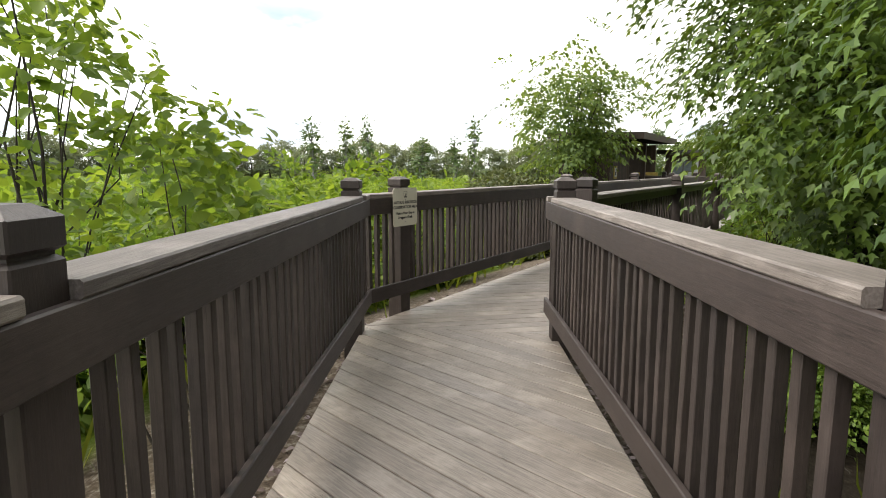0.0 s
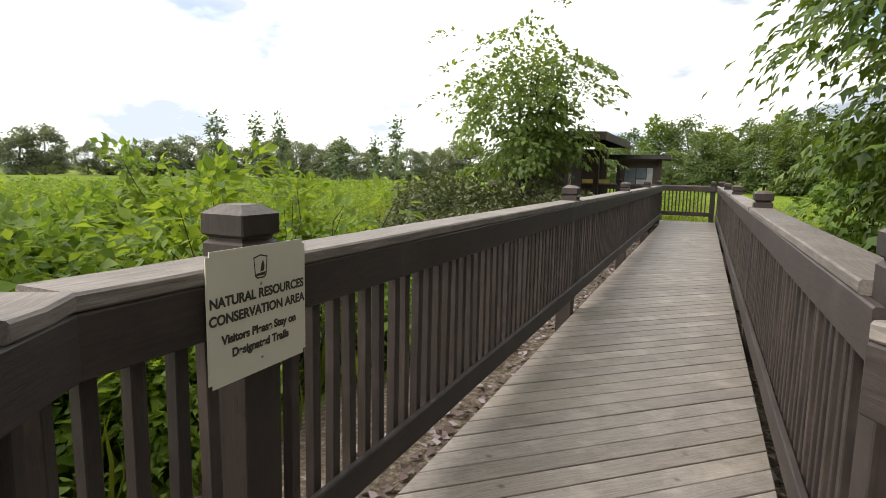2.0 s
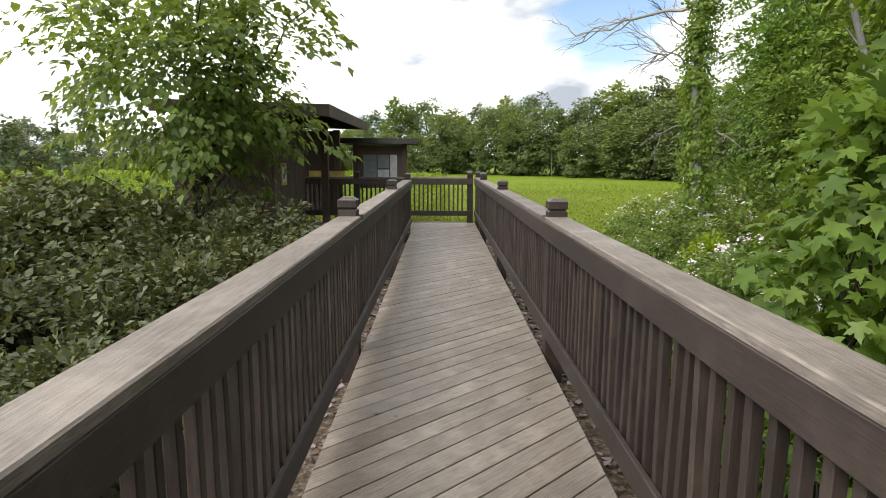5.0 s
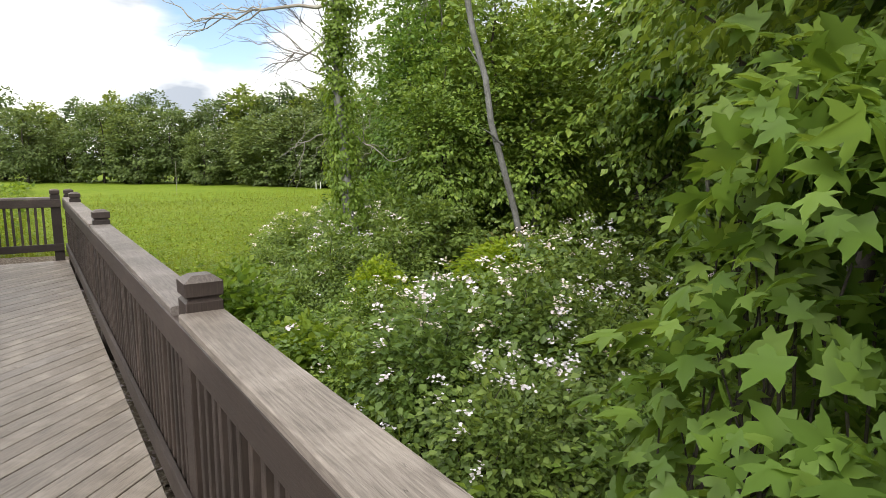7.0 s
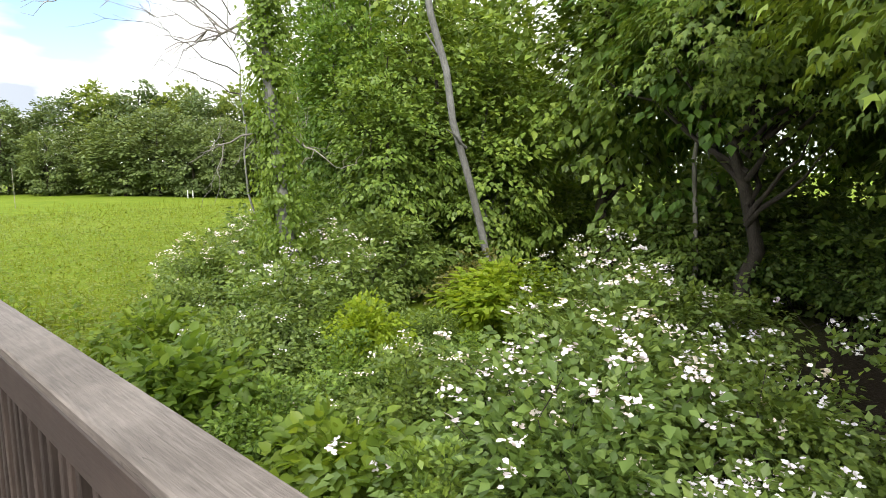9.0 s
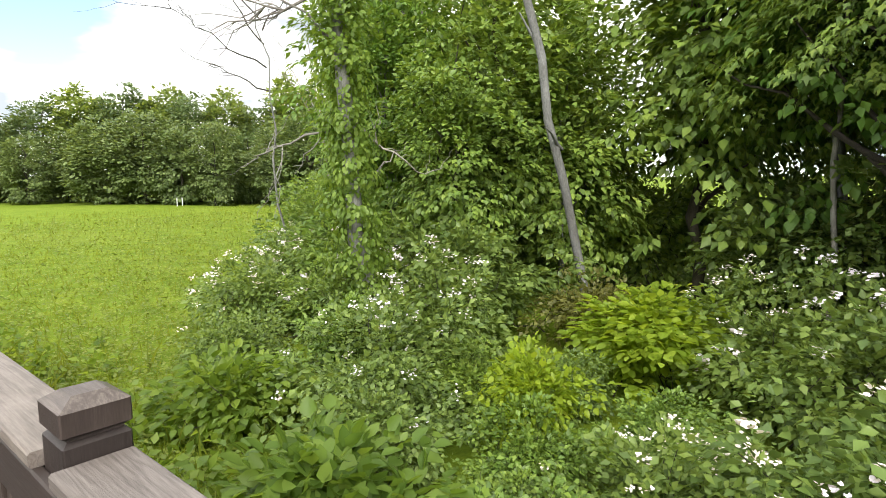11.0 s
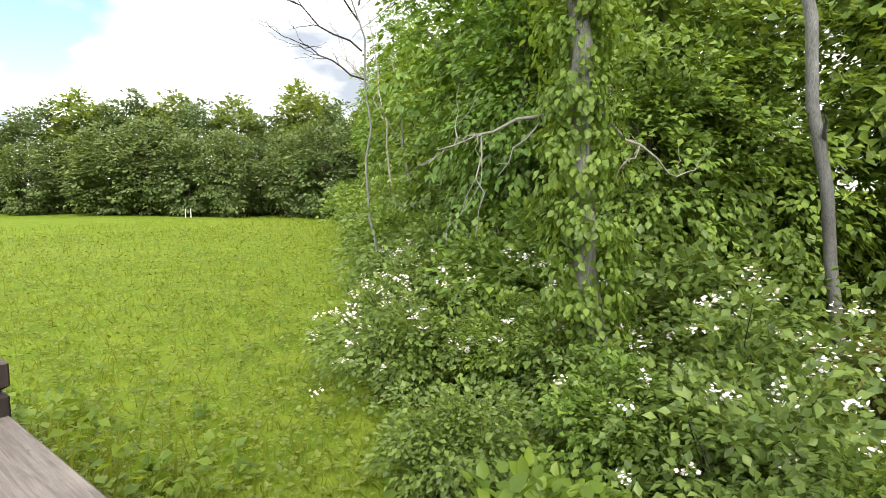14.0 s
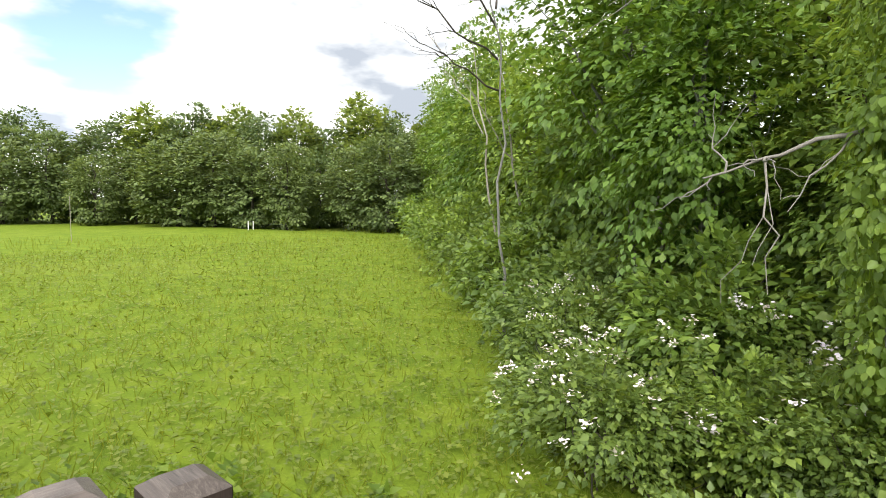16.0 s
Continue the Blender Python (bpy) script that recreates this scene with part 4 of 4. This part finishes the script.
plant("low_sapling", thicket("low", (0, 0, 0.4), (0.8, 0.9, 0.45), 95, 18, 0.1, M_WEED, 0, 6.0, BROAD), at_ground(2.5, 17.7), "broad-leaved weeds and saplings below the railing", "bush", "", ("stem", "foliage"))
plant("low_sapling", thicket("low", (0, 0, 0.4), (0.9, 0.9, 0.45), 95, 18, 0.1, M_WEED, 0, 8.0, BROAD), at_ground(3.1, 22.2), "broad-leaved saplings at the field's edge", "bush", "", ("stem", "foliage"))

# the dead trunk wrapped in creeper, with bare branches
VX, VY = 5.65, 23.05
vine = thing("creeper_tree", at_ground(VX, VY), "bare dead tree wrapped in bright green creeper", "tree")
spine = crooked((0, 0, -0.3), (-0.35, 0.25, 9.0), 0.13, 0.06, 14, 0.08)
link("trunk", tubes("dead_trunk", [spine], M_BARK, 9), vine)
sp = np.array(spine)
kk = rng.integers(0, len(sp) - 1, 800)
fr = rng.random(800)
cen = sp[kk, :3] + (sp[kk + 1, :3] - sp[kk, :3]) * fr[:, None]
ang = rng.random(800) * 2 * math.pi
rad = 0.1 + 0.3 * rng.random(800) ** 1.4
cen = cen + np.stack([np.cos(ang) * rad, np.sin(ang) * rad, 0 * rad], -1)
pos, ax, up = crown_points(cen, np.full(len(cen), 0.16), 20, 0.9, 1.6, (0, 0, 4))
link("creeper", leaves("creeper", BROAD, pos, ax, up * 0.35 + np.repeat(np.stack([np.cos(ang), np.sin(ang), 0.3 + 0 * ang], -1), 20, axis=0), 0.068 * (0.6 + 0.8 * rng.random(len(pos))), M_MAPLE_Y), vine, None, "bright green creeper leaves")


def bare_branch(root, tip, r, forks, spread):
    lines = [crooked(root, tip, r, 0.006, 7, 0.16)]
    base = np.array(lines[0])[:, :3]
    for i in range(forks):
        k = rng.integers(2, len(base))
        p = base[k]
        q = p + (np.array(tip) - np.array(root)) * rng.uniform(0.18, 0.45) + rng.normal(0, spread, 3)
        sub = crooked(p, q, r * 0.42, 0.003, 5, 0.2)
        lines.append(sub)
        for j in range(2):
            s = np.array(sub[rng.integers(1, 5)][:3])
            lines.append(crooked(s, s + (q - p) * 0.5 + rng.normal(0, spread * 0.5, 3), r * 0.18, 0.002, 4, 0.2))
    return lines


# branches reach towards the field and the boardwalk
for root, tip, r, forks in (((-0.1, 0.1, 3.2), (-0.85, 1.25, 2.75), 0.024, 6), ((-0.1, 0.05, 3.2), (0.7, -0.5, 2.5), 0.022, 4), ((-0.2, 0.1, 5.6), (-2.3, 2.6, 5.4), 0.045, 9),
                            ((-0.2, 0.1, 4.9), (-1.2, 1.6, 4.4), 0.03, 6), ((-0.25, 0.15, 6.8), (-2.6, 2.4, 7.6), 0.04, 9), ((-0.25, 0.15, 7.6), (-0.9, 2.2, 8.8), 0.03, 7), ((-0.2, 0.1, 4.2), (-1.4, 1.2, 5.3), 0.022, 6)):
    link("branch", tubes("bare_branch", bare_branch(root, tip, r, forks, 0.28), M_DEAD, 5), vine, None, "bare pale branch")

# a second dead stem just behind, its bare limbs fanned out over the field
dead = thing("dead_tree", at_ground(8.5, 28.9), "grey bare dead tree with fanned limbs at the wood's edge", "tree")
link("trunk", tubes("dead_stem", [crooked((0, 0, -0.2), (-0.7, -0.1, 7.2), 0.034, 0.008, 10, 0.1)], M_BARK, 6), dead)
for z, tx, ty, tz in ((4.4, -1.9, 0.2, 4.9), (4.9, -2.3, 0.5, 5.9), (5.4, -1.8, -0.2, 6.7), (5.9, -2.2, 0.3, 7.2), (6.3, -1.2, 0.4, 7.9), (5.7, 0.6, 0.3, 7.1), (6.8, -1.5, -0.4, 8.2)):
    k = z / 7.2
    link("limb", tubes("dead_limb", bare_branch((-0.7 * k, -0.1 * k, z), (tx, ty, tz), 0.02, 7, 0.3), M_BARK_D, 5), dead)

# the leaning grey trunk at the wood's edge
lean = thing("leaning_tree", at_ground(9.1, 21.24), "slender leaning grey trunk at the edge of the woods", "tree")
link("trunk", tubes("leaning_trunk", [crooked((0, 0, -0.3), (-2.5, 1.25, 10.5), 0.075, 0.05, 12, 0.03), crooked((-0.68, 0.34, 2.85), (-1.25, 0.3, 3.15), 0.035, 0.01, 4, 0.1), crooked((-1.0, 0.5, 4.2), (-1.35, 0.7, 4.8), 0.03, 0.012, 3, 0.1)], M_BARK, 9), lean)
for x, y, h, lx, ly in ((9.6, 26.4, 9, 0.3, 0.6), (10.6, 27.5, 10, -0.2, 0.5), (9.6, 24.9, 8, 0.1, 0.9), (11.9, 30.5, 6, -0.5, 1.0), (13.2, 32.6, 7.5, -0.6, 0.9), (10.6, 18.3, 9, 0.1, 0.2)):
    t = thing("bare_stem", at_ground(x, y), "thin grey bare stem standing among the woods", "tree", "thin bare stems")
    link("trunk", tubes("thin_trunk", [crooked((0, 0, -0.2), (lx, ly, h), 0.05, 0.012, 10, 0.1)] + bare_branch((lx * 0.6, ly * 0.6, h * 0.6), (lx - 0.7, ly + 0.8, h * 0.95), 0.02, 5, 0.25), M_DEAD, 6), t)

# woodland
wood_kinds = [tree_kind("woods", 10, 3.4, 0.1, RHOMB, 0.19, 400, 27, 0.55, M_WOODS, M_BARK_D, 11.0, 0.13, limbs=8, sides=5),
              tree_kind("woods", 11.5, 3.3, 0.5, RHOMB, 0.19, 400, 27, 0.55, M_MAPLE, M_BARK, 13.0, 0.13, (0.5, 0.3), limbs=8, sides=5),
              tree_kind("woods", 8, 2.8, -0.3, RHOMB, 0.18, 360, 26, 0.5, M_WOODS, M_BARK, 17.0, 0.1, limbs=8, sides=5)]
WOODS = [(14.6, 16.8, 1.05), (15.2, 14.9, 1.05), (13.2, 12.8, 1.0), (12.8, 14.6, 1.0), (12.4, 11.2, 1.0), (10.2, 9.6, 0.95), (10.3, 24.2, 0.85), (9.6, 27.8, 0.85), (12.2, 29.4, 0.95), (12.0, 20.6, 1.0), (8.2, 7.4, 0.9), (13.4, 33.6, 0.95), (16.5, 36.8, 1.0), (19.5, 40.6, 1.05),
         (23.0, 45.0, 1.05), (26.5, 49.8, 1.1), (30.5, 55.0, 1.15), (13.5, 25.0, 1.05), (15.5, 20.5, 1.1), (14.5, 13.0, 1.1), (17.5, 29.5, 1.15), (7.0, 3.0, 0.95), (34.5, 60.5, 1.2), (20.5, 34.0, 1.15), (8.4, 23.6, 0.55), (8.9, 25.6, 0.6), (10.4, 22.6, 0.75), (10.6, 13.6, 0.9), (12.0, 18.4, 1.0)]
WOODS = [(max(x, edge_x(y) + 4.3 * s) if y > 25 else x, y, s) for x, y, s in WOODS]
stand(wood_kinds, WOODS, "woodland_tree", ["tall leafy woodland tree with a dark interior", "tall maple in the woods with deep green leaves", "lower leafy tree at the edge of the woods"], "tree", "trees of the near woods")

# the tree beside the cabin
ash = tree_kind("ash", 5.5, 2.7, 1.0, RHOMB, 0.13, 430, 22, 0.36, M_ASH, M_BARK_D, 21.0, 0.08, (0.3, 0.2), 0.9, lump=1.25, calm=0.4)
plant("ash_tree", ash, at_ground(-3.8, 19.0, 40), "airy green tree with feathery leaves beside the cabin", "tree")
# leaves hanging at the start of the walk
pts = np.array([(0.0 + rng.normal(0, 0.36), 3.7 + rng.normal(0, 0.34), 0.1 + 2.3 * rng.random()) for i in range(52)])
plant("broadleaf_sapling", sapling(pts, 30, 0.075, M_WEED, (-0.1, 3.5, -0.5), BROAD, 0.26), Matrix.Translation((-1.35, 0.0, 0)), "broad-leaved sapling leaning over the railing", "sapling", "", ("stem", "foliage"))
plant("broadleaf_sapling", sapling(cone(-0.85, 4.25, -0.2, 1.6, 0.75, 0.3, 44), 18, 0.085, M_WEED, (-0.85, 4.25, -0.5), BROAD, 0.24, stem=0.01, stems=7), Matrix(), "broad-leaved sapling crowding the railing", "sapling", "", ("stem", "foliage"))
plant("broadleaf_sapling", sapling(cone(-1.2, 3.7, 1.2, 2.6, 0.5, 0.35, 15), 13, 0.09, M_WEED, (-1.3, 3.4, -0.5), BROAD, 0.24, stem=0.016, stems=5), Matrix(), "tall broad-leaved sapling whose boughs hang over the railing", "sapling", "", ("stem", "foliage"))
pts = np.array([(-1.3 + rng.normal(0, 0.5), 5.4 + rng.normal(0, 0.6), -0.2 + 1.35 * rng.random()) for i in range(40)])
plant("broadleaf_sapling", sapling(pts, 26, 0.08, M_WEED, (-1.3, 5.4, -0.5), BROAD, 0.26), Matrix.Translation((-1.2, -0.3, 0)), "bright green sapling in the meadow beside the railing", "sapling", "", ("stem", "foliage"))
pts = np.array([(-2.6 + rng.normal(0, 0.4), 8.6 + rng.normal(0, 0.4), -0.2 + 1.5 * rng.random()) for i in range(26)])
plant("broadleaf_sapling", sapling(pts, 12, 0.1, M_WEED, (-2.6, 8.6, -0.5), OVAL, 0.24), Matrix(), "bright green sapling standing in tall weeds", "sapling", "", ("stem", "foliage"))

# leafy weeds along the first stretch
weedy = thicket("weedy", (0, 0, 0.55), (0.95, 0.95, 0.9), 150, 30, 0.088, M_WEED, 0, 12.0, RHOMB)
for i, (x, y, s) in enumerate(((-2.7, 3.9, 1.2), (-2.0, 1.8, 1.1), (-3.0, 5.6, 1.4), (-0.6, 0.3, 1.1), (-4.4, 6.4, 1.6), (-3.6, 8.8, 1.4), (-5.6, 7.4, 1.6), (-6.5, 10.5, 1.5), (-4.8, 11.8, 1.3), (-3.4, 4.2, 1.2), (-2.7, 7.6, 0.9), (-3.6, 7.2, 1.1), (-2.4, 9.6, 0.75), (-3.2, 10.6, 0.9), (-5.4, 8.8, 1.1), (-5.0, 5.8, 1.1), (-2.8, 2.0, 1.2))):
    m = at_ground(x, y, i * 77)
    if i == 0:
        weed_bush = plant("weed_clump", weedy, m, "tall clump of bright green broad-leaved weeds", "weeds", "weed clumps in the meadow", ("stem", "foliage"))
        weed_bush.scale = (s, s, s)
    else:
        copy_thing(weed_bush, m).scale = (s, s, s)

# the far edge of the field
def far_kind(h, w, leaf_m, seed):
    return tree_kind("far", h, w, -1.0, FAR, 0.32, 300, 24, 0.9, leaf_m, M_BARK_D, seed, 0.2, limbs=3, sides=4, lump=0.35, inner=0.6, flat=0.5, tilt=0.4, calm=0.4)


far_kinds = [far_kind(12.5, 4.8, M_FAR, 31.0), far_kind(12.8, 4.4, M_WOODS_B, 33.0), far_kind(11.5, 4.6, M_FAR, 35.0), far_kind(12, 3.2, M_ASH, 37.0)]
FARS = []
for i in range(56):
    a = -64 + 80 * i / 55                     # the tall trees across the end of the field, in two rows
    dist = float(np.interp(a, [-64, -40, -28, -15, 0, 16], [44, 52, 58, 68, 80, 92])) + (7 if i % 2 else 0) + rng.uniform(-2, 3)
    h = float(np.interp(a, [-64, -30, -10, 5, 16], [0.95, 1.05, 1.0, 0.92, 0.8])) * rng.uniform(0.7, 1.08) * (1.22 if i % 2 else 0.86)
    FARS.append((-math.sin(radians(a)) * dist, 18 + math.cos(radians(a)) * dist, h * 0.85, rng.uniform(1.1, 1.5)))
HAZY = []
for i in range(44):
    a = 17 + 72 * i / 43
    dist = 105 + 0.35 * (a - 17) + rng.uniform(-6, 12)
    HAZY.append((-math.sin(radians(a)) * dist, 18 + math.cos(radians(a)) * dist, rng.uniform(0.55, 0.95), 1.35))
stand([far_kind(11, 4.6, M_HAZE, 43.0), far_kind(9.5, 4.2, M_HAZE, 45.0)], HAZY, "distant_tree", ["tree far across the meadow, distance haze put into its grey-green leaves", "low tree far across the meadow, distance haze put into its grey-green leaves"], "tree", "trees across the meadow")
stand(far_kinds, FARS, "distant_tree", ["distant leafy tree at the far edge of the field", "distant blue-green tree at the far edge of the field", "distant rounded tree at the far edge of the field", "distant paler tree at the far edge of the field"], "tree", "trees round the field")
thin = tree_kind("poplar", 9, 0.9, 1.0, FAR, 0.3, 60, 8, 0.6, M_WOODS_B, M_BARK, 41.0, 0.09)
for i, (x, y) in enumerate(((-42, 56), (-44.5, 55), (-37, 60), (-31, 62), (-33, 61), (-47, 52))):
    if i == 0:
        pop = plant("slender_tree", thin, at_ground(x, y), "slender sparse tree far across the meadow", "tree", "slender meadow trees")
    else:
        copy_thing(pop, at_ground(x, y, i * 70)).scale = (1.1 + 0.2 * (i % 3), 1.1 + 0.2 * (i % 3), 0.7 + 0.13 * ((i * 2) % 4))
for x, y in ((9.5, 60.8), (23.6, 67.0), (24.2, 67.3)):
    pole = thing("marker_post", at_ground(x, y), "thin pale marker post at the far edge of the field", "post", "field marker posts")
    bm = bmesh.new()
    h = 2.6 if x < 20 else 0.75
    w = 0.014 if x < 20 else 0.03
    box(bm, -w, -w, -0.1, w, w, h, None, 0.003)
    part("shaft", bm, M_DEAD if x < 20 else M_WHITE, pole)
# ---- meadow and field growth ----
def scatter(count, x0, x1, y0, y1, keep):
    out = []
    while len(out) < count:
        x, y = rng.uniform(x0, x1), rng.uniform(y0, y1)
        if rng.random() < keep(x, y):
            out.append((x, y, ground_z(x, y)))
    return np.array(out)


def wood_edge(x, y):
    """How far a place lies out in the field from the wood's edge."""
    return edge_x(y) - x


def field_keep(x, y):
    if off_path(x, y) < 1.15 or wood_edge(x, y) < -0.4:
        return 0
    d = math.hypot(x, y - 21)
    return min(1, (5.0 / max(d, 3.0)) ** 1.6)


p = scatter(38000, -8, 36, 17, 62, field_keep)
d = np.hypot(p[:, 0], p[:, 1] - 21)
ax = rng.normal(0, 0.55, (len(p), 3)) + (0, 0, 1.1)
size = (0.07 + 0.1 * rng.random(len(p))) * (1 + d / 26)
tagged(new("field_grass", leaves("field_grass", BLADE, p, ax, rng.normal(0, 1, (len(p), 3)), size, M_GRASSL)), "short bright green field grass", "grass", kind="stuff")
p = scatter(40000, -8, 30, 17, 55, field_keep)
d = np.hypot(p[:, 0], p[:, 1] - 21)
p[:, 2] += 0.03 + 0.09 * rng.random(len(p))
ax = rng.normal(0, 1, (len(p), 3)) * (1, 1, 0.2) + (0, 0, 0.1)
size = (0.034 + 0.045 * rng.random(len(p))) * (1 + d / 24)
tagged(new("field_herbs", leaves("field_herbs", RHOMB, p, ax, np.array((0, 0, 1.0)) + rng.normal(0, 0.22, (len(p), 3)), size, M_HERB)), "clover and low broad-leaved herbs in the field", "weeds", kind="stuff")


# taller growth near the boardwalk, and the tall meadow on the other side
def tall_keep(x, y):
    d = off_path(x, y)
    if d < 1.0:
        return 0
    if x > 0 and y > 8:
        return 0 if wood_edge(x, y) < -2.5 else max(0, 0.75 - abs(d - 1.9) * 0.45)
    if x > 1.5:
        return 0.03
    return min(1, (4.0 / max(d, 2.0)) ** 1.0) * (0.04 if d < 1.8 else 0.3 if d < 2.4 else 1)


s = scatter(7500, -55, 9, -8, 75, tall_keep)
d = np.array([off_path(x, y) for x, y, z in s])
h = np.where(s[:, 0] < 0.5, 0.45 + 0.5 * rng.random(len(s)), 0.2 + 0.3 * rng.random(len(s))) * np.where((s[:, 0] < 0) & (s[:, 1] > 12), 0.75, 1.0)
per = 11
k = np.tile(np.linspace(0.15, 1, per), len(s))
g = 1 + np.repeat(d, per) / 14
pos = np.repeat(s, per, axis=0)
pos[:, 2] += k * np.repeat(h, per)
pos[:, :2] += rng.normal(0, 0.05, (len(pos), 2)) * g[:, None]
ax = rng.normal(0, 1, (len(pos), 3)) * (1, 1, 0.3) + (0, 0, 0.35)
size = (0.085 + 0.07 * rng.random(len(pos))) * (1.15 - 0.5 * k) * g
tagged(new("meadow_weeds", leaves("meadow_weeds", RHOMB, pos, ax, np.array((0, 0, 1.0)) + rng.normal(0, 0.45, (len(pos), 3)), size, M_WEED)), "tall leafy green meadow weeds", "weeds", kind="stuff")
p = scatter(34000, -45, 6, -8, 60, tall_keep)
d = np.array([off_path(x, y) for x, y, z in p])
ax = rng.normal(0, 0.3, (len(p), 3)) + (0, 0, 1)
size = (0.35 + 0.4 * rng.random(len(p))) * np.where(p[:, 0] < 0.5, 1, 0.6)
tagged(new("meadow_grass", leaves("meadow_grass", BLADE, p, ax, rng.normal(0, 1, (len(p), 3)), size, M_GRASSL)), "tall thin meadow grass", "grass", kind="stuff")

# leaf litter and chippings under the railings
p = scatter(9000, -3, 7, -6, 25, lambda x, y: 1.0 if 0.55 < off_path(x, y) < 1.35 else 0.0)
p[:, 2] += 0.01 + 0.015 * rng.random(len(p))
ax = rng.normal(0, 1, (len(p), 3)) * (1, 1, 0.25)
M_LITTER = leaf_mat("dry_leaf_litter", (0.05, 0.035, 0.022), (0.15, 0.12, 0.09), (0.36, 0.33, 0.29), 0.0, 0.8)
tagged(new("leaf_litter", leaves("leaf_litter", FAR, p, ax, np.array((0, 0, 1.0)) + rng.normal(0, 0.35, (len(p), 3)), 0.035 + 0.04 * rng.random(len(p)), M_LITTER)), "dry leaf litter and wood chippings", "litter", kind="stuff")
# ---- the boards themselves ----
deck("boardwalk", A1, TURN - radians(45), mid_bend - D1 * 10.5, D1, 72, "grey-brown weathered diagonal boards of the first stretch")
deck("boardwalk", A2, radians(43), Vector((0.0, 4.6, 0)), Vector((0, 1, 0)), 108, "grey-brown weathered diagonal boards of the long stretch")
deck("boardwalk", A3, radians(90), Vector((-0.7, 23, 0)), Vector((-1, 0, 0)), 45, "grey-brown weathered boards leading to the cabin")
